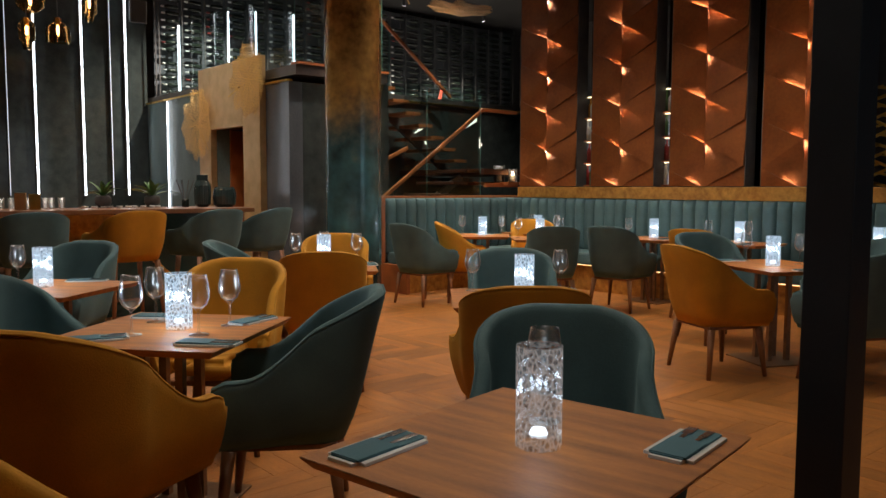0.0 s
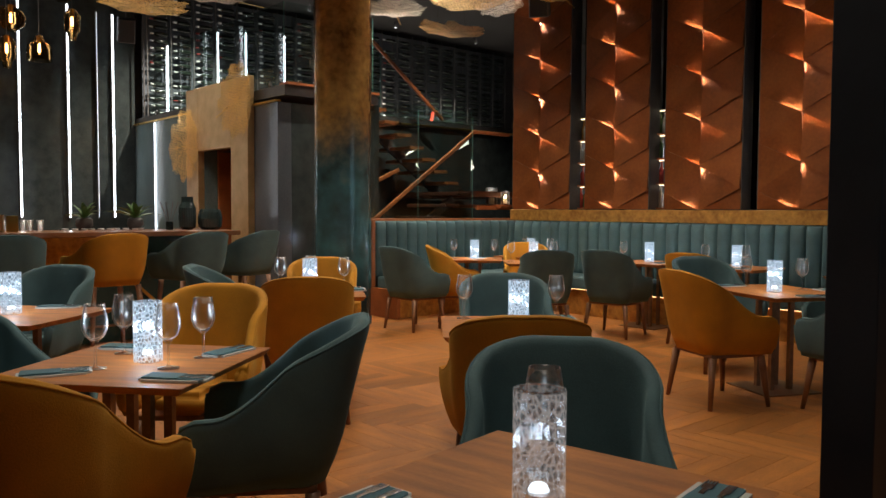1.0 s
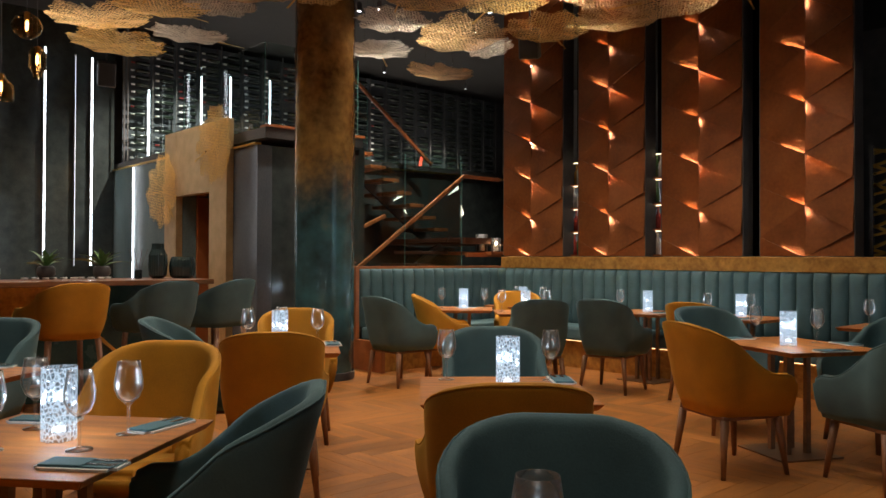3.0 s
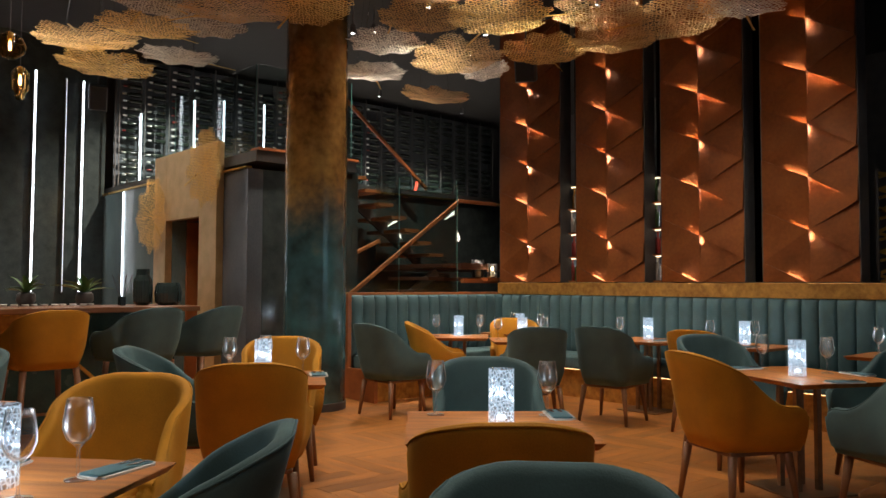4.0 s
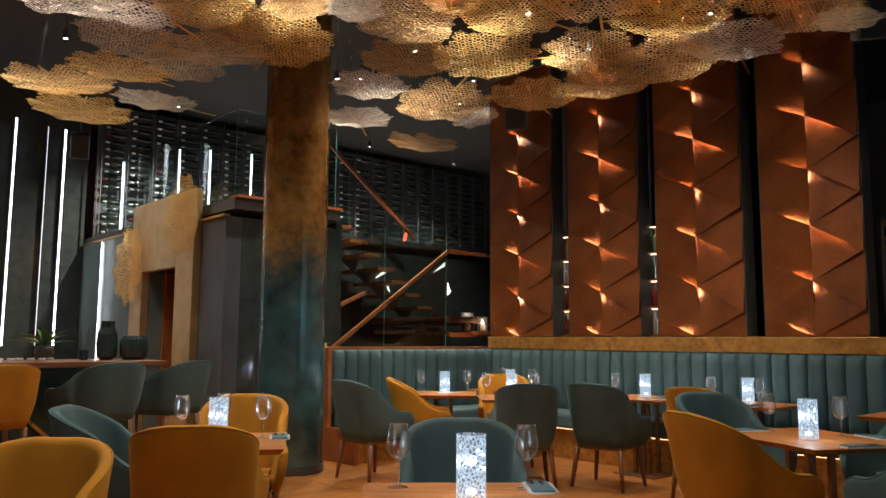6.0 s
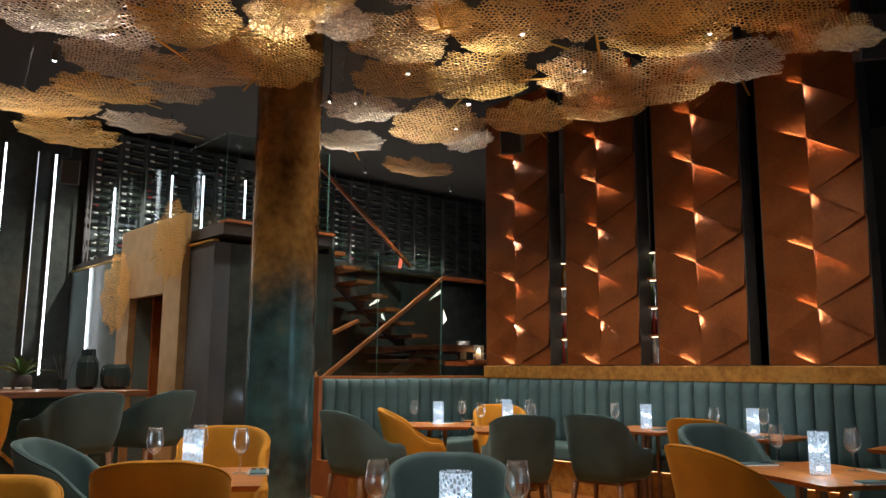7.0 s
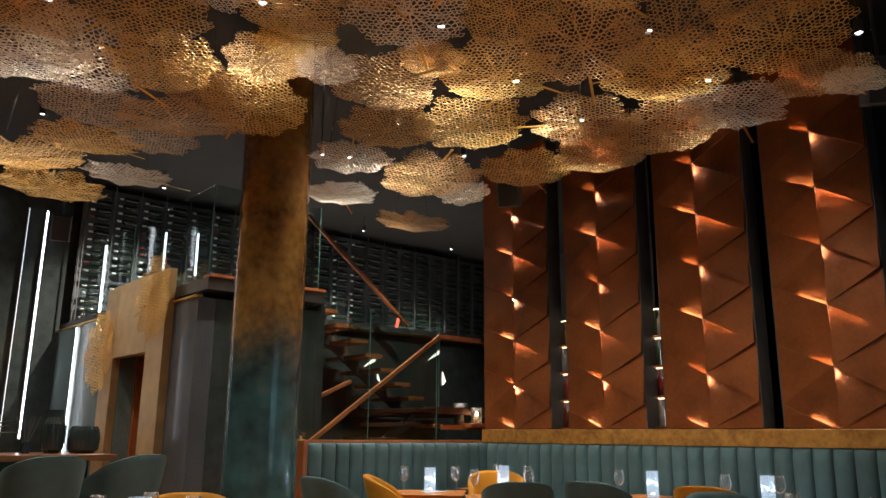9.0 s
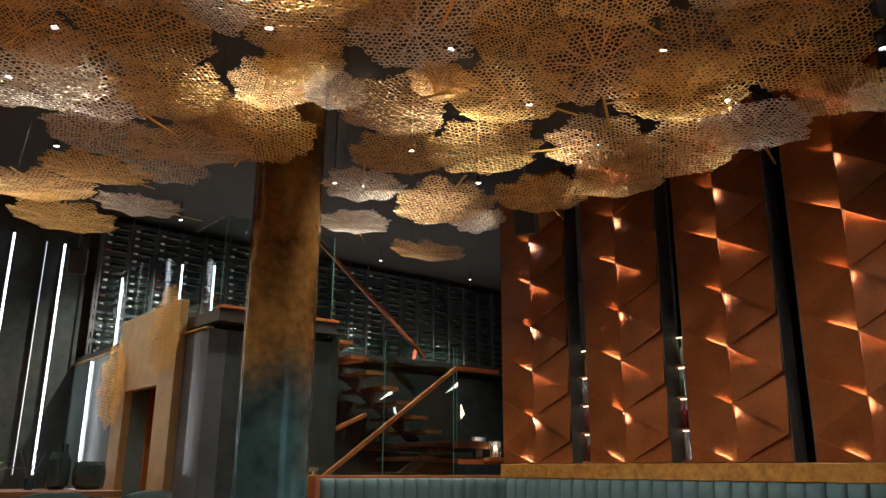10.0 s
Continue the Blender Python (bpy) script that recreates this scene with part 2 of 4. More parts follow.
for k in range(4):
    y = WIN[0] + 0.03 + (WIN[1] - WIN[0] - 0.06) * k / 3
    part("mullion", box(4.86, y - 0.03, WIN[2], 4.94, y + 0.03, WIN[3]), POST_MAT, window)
# area lamp added as cool fill, no known source behind it
cool_fill = bpy.data.lights.new("window_light", "AREA")
cool_fill.shape, cool_fill.size, cool_fill.size_y = "RECTANGLE", WIN[1] - WIN[0] - 0.1, WIN[3] - WIN[2] - 0.1
cool_fill.energy, cool_fill.color = COOL_FILL_WATTS, (0.72, 0.86, 1.0)
new("window_light", cool_fill).matrix_world = Matrix.Translation((4.96, (WIN[0] + WIN[1]) / 2, (WIN[2] + WIN[3]) / 2)) @ Matrix(((0, 0, 1, 0), (1, 0, 0, 0), (0, 1, 0, 0), (0, 0, 0, 1)))
wall("wall_south", -14, -5, 0, 4.8, -4.8, CEIL, BLACK, "dark wall at the dining room end")


# ---------------------------------------------------------------- column
def column(x, y):
    c = thing("column", "round column with mottled bronze top and teal patina base", "column", at=pose(x, y, 0))
    part("shaft", lathe([(0.335, 0), (0.335, CEIL)], 64), COLUMN_MAT, c, smooth=True)
    part("base_ring", lathe([(0.345, 0), (0.345, 0.08), (0.336, 0.085)], 64), BLACK, c, "black base ring")
    return c


def column_material():
    m = material("patinated bronze", (0.66, 0.38, 0.11), 0.16, metal=0.4, scale=2.2, bump=0.05, bump_scale=14, second=(0.11, 0.048, 0.016), coat=0.5, rough_vary=0.06)
    n, l = m.node_tree.nodes, m.node_tree.links
    b = n["Principled BSDF"]
    old = b.inputs["Base Color"].links[0].from_socket
    tex, sep, nz = n.new("ShaderNodeTexCoord"), n.new("ShaderNodeSeparateXYZ"), n.new("ShaderNodeTexNoise")
    l.new(tex.outputs["Object"], sep.inputs[0]), l.new(tex.outputs["Object"], nz.inputs["Vector"])
    nz.inputs["Scale"].default_value, nz.inputs["Detail"].default_value = 3.5, 8
    add = n.new("ShaderNodeMath")
    add.operation = "MULTIPLY_ADD"
    l.new(nz.outputs[0], add.inputs[0])
    add.inputs[1].default_value = 1.1
    l.new(sep.outputs[2], add.inputs[2])
    rg = n.new("ShaderNodeMapRange")
    rg.inputs[1].default_value, rg.inputs[2].default_value = 2.35, 3.0
    l.new(add.outputs[0], rg.inputs[0])
    teal = n.new("ShaderNodeValToRGB")
    teal.color_ramp.elements[0].position, teal.color_ramp.elements[1].position = 0.35, 0.7
    teal.color_ramp.elements[0].color, teal.color_ramp.elements[1].color = (0.05, 0.085, 0.09, 1), (0.10, 0.25, 0.28, 1)
    l.new(nz.outputs[0], teal.inputs[0])
    mix = n.new("ShaderNodeMix")
    mix.data_type = "RGBA"
    l.new(rg.outputs[0], mix.inputs[0]), l.new(teal.outputs[0], mix.inputs[6]), l.new(old, mix.inputs[7])
    l.new(mix.outputs[2], b.inputs["Base Color"])
    return m


COLUMN_MAT = column_material()
column(-7.47, 5.70)
solo("steel_post", box(-0.07, -0.07, 0, 0.07, 0.07, CEIL, 0.004), POST_MAT, "black powder-coated square steel post", "post", at=pose(-0.61, 2.84, 0))


# ---------------------------------------------------------------- copper panel wall
PY, PZ0, PZ1, STEP = 9.14, 1.375, 4.95, 0.545
NODE = 1.352
PANELS = [(-7.44, 0.56, 0.56), (-6.11, 0.51, 0.53), (-4.84, 0.51, 0.52), (-3.62, 0.50, 0.47)]


def prism(points, thick=0.012):
    """A thin triangular plate; points are (x, off, z), off in front of the wall."""
    bm = bmesh.new()
    f = [bm.verts.new((x, -o, z)) for x, o, z in points]
    b = [bm.verts.new((x, -o + thick, z)) for x, o, z in points]
    bm.faces.new(f)
    bm.faces.new(b[::-1])
    for i in range(len(f)):
        j = (i + 1) % len(f)
        bm.faces.new((f[i], b[i], b[j], f[j]))
    bmesh.ops.recalc_face_normals(bm, faces=bm.faces)
    return bm


def clip_tri(tri, z0, z1):
    poly = tri
    for lim, keep in ((z0, 1), (z1, -1)):
        out = []
        for i, a in enumerate(poly):
            b = poly[(i + 1) % len(poly)]
            ia, ib = keep * (a[2] - lim) >= 0, keep * (b[2] - lim) >= 0
            if ia:
                out.append(a)
            if ia != ib:
                t = (lim - a[2]) / (b[2] - a[2])
                out.append(tuple(a[k] + t * (b[k] - a[k]) for k in range(3)))
        poly = out
    return poly


def copper_panel(x, wl, wr):
    p = thing("copper_panel", "tall folded copper wall panel of triangular plates lit from behind", "wall panel", "copper panels on the wall", at=pose(x, PY, 0))
    part("backing", box(-wl + 0.01, 0.02, PZ0, wr - 0.01, 0.06, PZ1), COPPER_DARK, p, "dark backing sheet")
    part("side_return", box(wr + 0.002, -0.02, PZ0, wr + 0.012, 0.20, PZ1), BLACK, p, "black side return")
    part("side_return", box(-wl - 0.012, 0.0, PZ0, -wl - 0.002, 0.20, PZ1), BLACK, p, "black side return")
    nk = int((PZ1 - PZ0) / STEP) + 2
    for k in range(-1, nk):
        z = NODE + k * STEP
        for side, w in ((1, wr), (-1, -wl)):
            ez = z + STEP * (0.50 if side > 0 else 0.42)
            if side > 0:
                a = [(0, 0.058, z), (w, 0.03, ez), (0, 0.0, z + STEP)]
                b = [(w, 0.055, ez - STEP), (0, 0.056, z), (w, 0.0, ez)]
            else:
                a = [(0, 0.0, z), (w, 0.004, ez), (0, 0.055, z + STEP)]
                b = [(w, 0.0, ez - STEP), (0, 0.055, z), (w, 0.008, ez)]
            for tri in (a, b):
                poly = clip_tri(tri, PZ0, PZ1)
                if len(poly) >= 3:
                    part("copper_plate", prism(poly), COPPER, p)
        if not PZ0 - 0.05 < z < PZ1 - 0.15:
            continue
        sl, sr = STEP * 0.42 / wl, STEP * 0.5 / wr
        if k % 2 == 0:
            # bright strip behind the upper edge of the left plate, and one behind the lower edge of the right plate
            lift, near = -0.014, 0.11 if k == 0 else 0.018
            part("led", beam((-near, -0.034, z + lift + sl * near), (-0.26, -0.014, z + lift + sl * 0.26), 0.008, 0.007), LED_WARM, p, "warm light strip")
            if k > 0:
                part("led", beam((0.012, -0.032, z + 0.026), (0.30, -0.034, z + 0.026 - sr * 0.288), 0.005, 0.005), LED_DIM, p, "warm light strip")
                part("led", box(-0.044, -0.026, z - 0.26, -0.038, -0.020, z - 0.03), LED_DIM_SMALL, p, "warm light strip")
        else:
            part("led", box(-0.026, -0.030, z - 0.095, -0.016, -0.020, z - 0.012), LED_WHITISH, p, "warm white light strip")
            part("led", beam((-0.018, -0.032, z - 0.010), (-0.20, -0.016, z - 0.016 + sl * 0.196), 0.005, 0.004), LED_DIM_SMALL, p, "warm light strip")
    return p


for x, wl, wr in PANELS:
    copper_panel(x, wl, wr)

# ---------------------------------------------------------------- banquette
BX, BY, BZ = -7.86, 9.0, 1.205
CH = 0.172


def tuft(w, h):
    """One padded upright channel, bulging forward (towards -y)."""
    bm = bmesh.new()
    n, rows = 8, [(0, 0.2), (0.04, 0.75), (0.12, 1), (h - 0.10, 1), (h - 0.03, 0.8), (h, 0.35)]
    grid = []
    for z, s in rows:
        grid.append([bm.verts.new((w * (i / n - 0.5), -0.05 * s * math.sqrt(max(0, 1 - (2 * i / n - 1) ** 2)) - 0.03 * s, z)) for i in range(n + 1)])
    back = [[bm.verts.new((w * (e - 0.5), 0.02, z)) for e in (0, 1)] for z in (0, h)]
    for a, b in zip(grid, grid[1:]):
        for i in range(n):
            bm.faces.new((a[i], a[i + 1], b[i + 1], b[i]))
    bm.faces.new([*grid[-1], back[1][1], back[1][0]])
    bm.faces.new([*grid[0][::-1], back[0][0], back[0][1]])
    bm.faces.new([back[0][0], *[g[0] for g in grid], back[1][0]][::-1])
    bm.faces.new([back[0][1], *[g[-1] for g in grid], back[1][1]])
    bmesh.ops.recalc_face_normals(bm, faces=bm.faces)
    return bm


def banquette():
    b = thing("banquette", "corner banquette in channel-tufted teal velvet on a gold plinth", "bench")
    x1, y0 = 2.0, 6.42
    part("back_board", box(BX, BY, 0.3, x1, BY + 0.07, BZ - 0.02), BLACK, b, "black back board")
    part("back_board", box(BX - 0.07, y0, 0.3, BX, BY + 0.07, BZ - 0.02), BLACK, b, "black back board")
    part("seat", box(BX + 0.06, BY - 0.58, 0.34, x1, BY - 0.04, 0.50, 0.03), VELVET_GREEN, b, "teal velvet seat cushion")
    part("seat", box(BX + 0.04, y0 + 0.03, 0.34, BX + 0.58, BY - 0.585, 0.50, 0.03), VELVET_GREEN, b, "teal velvet seat cushion")
    part("plinth", box(BX + 0.5, BY - 0.50, 0, x1, BY - 0.1, 0.34), GOLD_LEAF, b, "gold textured plinth")
    part("plinth", box(BX + 0.1, y0 + 0.03, 0, BX + 0.50, BY - 0.505, 0.34), GOLD_LEAF, b, "gold textured plinth")
    part("end_panel", box(BX - 0.16, y0 - 0.05, 0.0, BX + 0.58, y0 + 0.0, 0.36, 0.006), RAIL_WOOD, b, "red-brown timber end panel")
    part("end_post", box(BX - 0.18, y0 - 0.055, 0.36, BX + 0.06, y0 + 0.0, BZ + 0.02, 0.006), RAIL_WOOD, b, "red-brown timber end panel")
    part("top_rail", box(BX - 0.18, y0 + 0.002, BZ - 0.0, BX - 0.02, BY, BZ + 0.03, 0.004), RAIL_WOOD, b, "red-brown timber top rail")
    part("light_strip", box(BX + 0.6, BY - 0.510, 0.330, x1, BY - 0.503, 0.337), LED_PLINTH, b, "warm light strip under the seat")
    part("light_strip", box(BX + 0.503, y0 + 0.1, 0.330, BX + 0.510, BY - 0.62, 0.337), LED_PLINTH, b, "warm light strip under the seat")
    me = mesh_of("tuft", tuft(CH - 0.004, BZ - 0.47), VELVET_GREEN, True)
    n = int((x1 - BX - 0.1) / CH)
    for i in range(n):
        o = new("tuft", me)
        o.parent, o.matrix_basis = b, pose(BX + 0.16 + i * CH, BY, 0.47)
    for i in range(int((BY - y0) / CH)):
        o = new("tuft", me)
        o.parent, o.matrix_basis = b, pose(BX, y0 + 0.10 + i * CH, 0.47, 0, 0, 90)
    return b


banquette()
solo("gold_ledge", box(BX - 0.02, BY - 0.04, BZ + 0.002, 2.0, PY + 0.1, PZ0 - 0.01, 0.008), GOLD_LEAF, "gold textured ledge running above the banquette", "ledge", kind="structure")
wall("wall_back", BX - 0.2, PY + 0.07, 0, 2.0, PY + 0.1, BZ, BLACK, "black lower wall behind the banquette")

# ---------------------------------------------------------------- chairs and tables
def shell_path(s, w=0.255, back=-0.26, front=0.25):
    """A point of the U-shaped plan of a chair's shell, s from -1 (arm) over 0 (back) to 1 (arm), and its outward direction."""
    r = 0.14
    straight = front - (back + r)
    flat = 2 * (w - r)
    arc = r * math.pi / 2
    total = flat / 2 + arc + straight
    d = abs(s) * total
    sg = 1 if s >= 0 else -1
    if d <= flat / 2:
        return Vector((sg * d, back)), Vector((0, -1))
    d -= flat / 2
    if d <= arc:
        t = d / r
        return Vector((sg * (w - r + r * math.sin(t)), back + r - r * math.cos(t))), Vector((sg * math.sin(t), -math.cos(t)))
    d -= arc
    return Vector((sg * (w + 0.035 * smoothstep(d / 0.3)), back + r + d)), Vector((sg, 0))


def shell_height(s, top, arm):
    e = smoothstep((abs(s) - 0.25) / 0.58)
    return top - (top - arm) * e - 0.03 * smoothstep((abs(s) - 0.9) / 0.1) - 0.055 * smoothstep((abs(s) - 0.14) / 0.26) * (1 - e)


def shell_point(s, off, z, base):
    """A point of the shell at plan position s, off inside its outer skin, at height z."""
    p, o = shell_path(s)
    backness = max(0.0, -o.y)
    t = max(0, (z - base) / 0.5)
    lean = (0.02 + 0.11 * t ** 1.2) * backness + 0.045 * t * (1 - backness) - 0.035 * (1 - min(1, t * 2.5)) ** 2
    q = p + o * (lean - off)
    taper = 1 - 0.08 * smoothstep((z - base - 0.15) / 0.42) + 0.05 * smoothstep((q.y + 0.05) / 0.3)
    return Vector((q.x * taper, q.y, z))


def chair_piping(top=0.945, arm=0.64, base=0.37, thick=0.055, n=56, r=0.0045):
    """A thin sewn cord along the outer edge of the shell's rim."""
    bm = bmesh.new()
    line = []
    for i in range(n + 1):
        s = 0.97 * (2 * i / n - 1)
        line.append(shell_point(s, thick * 0.12, shell_height(s, top, arm) - thick * 0.16, base))
    rings = []
    for i, p in enumerate(line):
        d = (line[min(n, i + 1)] - line[max(0, i - 1)]).normalized()
        side = d.cross(Vector((0, 0, 1))).normalized()
        up = side.cross(d)
        rings.append([bm.verts.new(p + (side * math.cos(a) + up * math.sin(a)) * r) for a in [math.pi * k / 3 for k in range(6)]])
    for a, b in zip(rings, rings[1:]):
        for k in range(6):
            bm.faces.new((a[k], a[(k + 1) % 6], b[(k + 1) % 6], b[k]))
    bm.faces.new(rings[0][::-1]), bm.faces.new(rings[-1])
    bmesh.ops.recalc_face_normals(bm, faces=bm.faces)
    return bm


def chair_shell(top=0.945, arm=0.64, base=0.37, thick=0.055):
    bm = bmesh.new()
    n, rows = 44, 7
    cols = []
    for i in range(n + 1):
        s = 2 * i / n - 1
        h = shell_height(s, top, arm)
        prof = [(0.0, base + (h - base) * k / rows) for k in range(rows)]
        rim = [(thick * 0.5 - thick * 0.5 * math.cos(a), h - thick * 0.5 + thick * 0.5 * math.sin(a)) for a in [math.pi * q / 5 for q in range(6)]]
        inner = [(thick, base + 0.04 + (h - base - 0.04) * k / rows) for k in range(rows - 1, -1, -1)]
        cols.append([bm.verts.new(shell_point(s, off, z, base)) for off, z in prof + rim + inner])
    m = len(cols[0])
    for a, b in zip(cols, cols[1:]):
        for k in range(m - 1):
            bm.faces.new((a[k], b[k], b[k + 1], a[k + 1]))
        bm.faces.new((a[m - 1], b[m - 1], b[0], a[0]))
    bm.faces.new(cols[0])
    bm.faces.new(cols[-1][::-1])
    ends = [e for e in bm.edges if e.verts[0] in set(cols[0]) and e.verts[1] in set(cols[0])] + [e for e in bm.edges if e.verts[0] in set(cols[-1]) and e.verts[1] in set(cols[-1])]
    bmesh.ops.bevel(bm, geom=ends, offset=0.018, segments=3, affect="EDGES")
    bmesh.ops.recalc_face_normals(bm, faces=bm.faces)
    return bm


def cushion(w, d, z0, z1, r=0.035):
    bm = box(-w, -d, z0, w, d, z1)
    vert = [e for e in bm.edges if abs(e.verts[0].co.z - e.verts[1].co.z) > 0.01]
    bmesh.ops.bevel(bm, geom=vert, offset=0.12, segments=6, affect="EDGES")
    top = [e for e in bm.edges if abs(e.verts[0].co.z - e.verts[1].co.z) < 0.001 and len(e.link_faces) == 2 and abs(e.link_faces[0].normal.z - e.link_faces[1].normal.z) > 0.5]
    bmesh.ops.bevel(bm, geom=top, offset=r, segments=4, affect="EDGES")
    return bm


def leg(x, y, z, splay=0.04, r0=0.028, r1=0.015):
    return tube((x, y, z), (x + splay * (1 if x > 0 else -1), y + splay * (1 if y > 0 else -1), 0), r0, r1, 10)


def armchair(colour):
    word, mat = ("mustard yellow", VELVET_YELLOW) if colour == "y" else ("dark teal green", VELVET_GREEN)
    c = thing("armchair", word + " velvet tub armchair with tapered walnut legs", "chair", "dining chairs", at=pose(0, 0, -20))
    back = part("backrest", chair_shell(), mat, c, smooth=True)
    part("piping", chair_piping(), mat, back, "sewn velvet piping", smooth=True)
    part("seat", cushion(0.232, 0.235, 0.37, 0.485), mat, c, smooth=True)
    part("seat_frame", box(-0.215, -0.215, 0.345, 0.215, 0.21, 0.372, 0.008), LEG_WOOD, c, "dark wooden frame")
    for x, y in ((-0.21, -0.2), (0.21, -0.2), (-0.21, 0.19), (0.21, 0.19)):
        part("leg", leg(x, y, 0.35), LEG_WOOD, c, smooth=True)
    return c


def bar_stool(colour):
    word, mat = ("mustard yellow", VELVET_YELLOW) if colour == "y" else ("dark teal green", VELVET_GREEN)
    c = thing("bar_stool", word + " velvet bar stool with arms at the bar", "stool", "bar stools", at=pose(0, 0, -20))
    back = part("backrest", chair_shell(1.13, 0.92, 0.66, 0.05), mat, c, smooth=True)
    part("piping", chair_piping(1.13, 0.92, 0.66, 0.05), mat, back, "sewn velvet piping", smooth=True)
    part("seat", cushion(0.232, 0.235, 0.66, 0.76), mat, c, smooth=True)
    for x, y in ((-0.2, -0.19), (0.2, -0.19), (-0.2, 0.18), (0.2, 0.18)):
        part("leg", leg(x, y, 0.66, 0.05, 0.026, 0.016), LEG_WOOD, c, smooth=True)
    part("foot_rail", beam((-0.2, 0.21, 0.25), (0.2, 0.21, 0.25), 0.02, 0.02), BRONZE, c, "bronze foot rail")
    return c


chair_kind = {k: armchair(k) for k in "yg"}
stool_kind = {k: bar_stool(k) for k in "yg"}
# colour, x, y, the direction it faces in degrees from +x
CHAIRS = [
    ("y", -2.23, 1.17, 126), ("g", -2.36, 1.92, 236), ("y", -3.42, 2.14, -44), ("g", -3.36, 1.24, 36),
    ("g", -1.10, 2.16, -48), ("y", -1.02, 0.78, 80),
    ("y", -2.06, 2.97, 140), ("g", -2.98, 3.88, -40),
    ("y", -2.60, 5.63, 66), ("g", -3.22, 6.70, -27), ("g", -2.20, 7.00, -117), ("g", -1.78, 5.98, 153),
    ("y", -4.10, 3.18, 148), ("y", -5.12, 3.92, -35), ("g", -4.96, 3.16, 55),
    ("g", -5.46, 1.88, -50),
    ("g", -6.60, 6.10, 92), ("y", -6.45, 6.65, 50), ("g", -5.37, 6.90, 140), ("y", -6.35, 7.70, -40),
    ("g", -4.87, 7.50, 100), ("y", -3.95, 7.70, 95),
]
for k, x, y, face in CHAIRS:
    copy_thing(chair_kind[k], pose(x, y, 0, 0, 0, face - 90))
for k, x, y, face in (("g", -7.05, 2.05, 176), ("y", -7.05, 2.87, 186), ("g", -7.18, 3.70, 190), ("g", -7.38, 4.36, 205)):
    copy_thing(stool_kind[k], pose(x, y, 0, 0, 0, face - 90))
for ob in (*chair_kind.values(), *stool_kind.values()):
    for o in (*ob.children_recursive, ob):
        bpy.data.objects.remove(o)


def dining_table(w, d):
    t = thing("dining_table", "square oak-topped dining table on a slim bronze base", "table", "dining tables", at=pose(0, 0, -20))
    top = box(-w / 2, -d / 2, 0.720, w / 2, d / 2, 0.75)
    for v in top.verts:
        if v.co.z < 0.73:
            v.co.x, v.co.y = v.co.x * (1 - 0.05 / w), v.co.y * (1 - 0.05 / d)
    bmesh.ops.bevel(top, geom=list(top.edges), offset=0.003, segments=2, affect="EDGES")
    part("tabletop", top, OAK, t)
    part("base_plate", box(-0.24, -0.24, 0.0, 0.24, 0.24, 0.012, 0.003), BRONZE, t)
    for x, y in ((-0.08, -0.08), (0.08, -0.08), (-0.08, 0.08), (0.08, 0.08)):
        part("post", box(x - 0.017, y - 0.017, 0.012, x + 0.017, y + 0.017, 0.71), BRONZE, t)
    part("bracket", box(-0.2, -0.2, 0.708, 0.2, 0.2, 0.722), BRONZE, t)
    return t


# x, y, turn, width, depth
TABLES = [
    (-0.787, 1.695, 10, 0.73, 0.79), (-2.765, 1.62, 40, 0.76, 0.80), (-4.58, 1.58, 40, 0.76, 0.76), (-2.51, 3.44, 50, 0.75, 0.75),
    (-2.52, 6.30, -26, 0.95, 0.75), (-4.60, 3.52, 58, 0.74, 0.76),
    (-6.75, 7.15, 45, 0.70, 0.70), (-6.72, 8.15, 0, 0.70, 0.70), (-5.87, 7.31, 50, 0.72, 0.72), (-5.02, 8.34, 0, 0.75, 0.70), (-3.97, 8.42, 0, 0.75, 0.70), (-2.50, 8.30, 0, 0.75, 0.70),
]
table_made = {}
for x, y, turn, w, d in TABLES:
    if (w, d) not in table_made:
        table_made[w, d] = dining_table(w, d)
    copy_thing(table_made[w, d], pose(x, y, 0, 0, 0, turn))
for ob in table_made.values():
    for o in (*ob.children_recursive, ob):
        bpy.data.objects.remove(o)

# ---------------------------------------------------------------- bar, portal, stone walls
SLAB = 2.93
wall("wall_portal", -14, 5.5, 0, -10.84, 5.7, 2.80, TEAL_STONE, "teal grey stone wall beside the gold portal")
wall("wall_portal", -9.77, 5.5, 0, -8.65, 5.7, 2.72, GREY_STONE, "polished grey stone wall beside the gold portal")
wall("wall_portal", -10.837, 5.5, 2.2, -9.773, 5.7, 2.80, GREY_STONE, "stone lintel over the portal door")
wall("wall_side", -8.85, 5.703, 0, -8.65, 7.0, 2.72, BLACK_GLOSS, "black glossy wall under the gallery")
wall("wall_stair", -10.397, 7.003, 0, -8.65, 7.1, 2.797, BLACK_GLOSS, "black glossy wall under the gallery")
wall("upper_floor", -14, 5.55, 2.80, -8.55, 7.0, SLAB, BLACK, "black slab of the wine gallery", "floor")
wall("upper_floor", -14, 7.003, 2.80, -10.35, 15.3, SLAB, BLACK, "black slab of the wine gallery", "floor")
wall("wall_stair", -10.6, 7.003, 0, -10.4, 15.3, 2.797, BLACK_GLOSS, "black glossy wall behind the stairs")
wall("wall_corridor", -11.0, 6.9, 0, -9.77, 7.0, 2.7, RAIL_WOOD, "dark brown corridor wall inside the door")


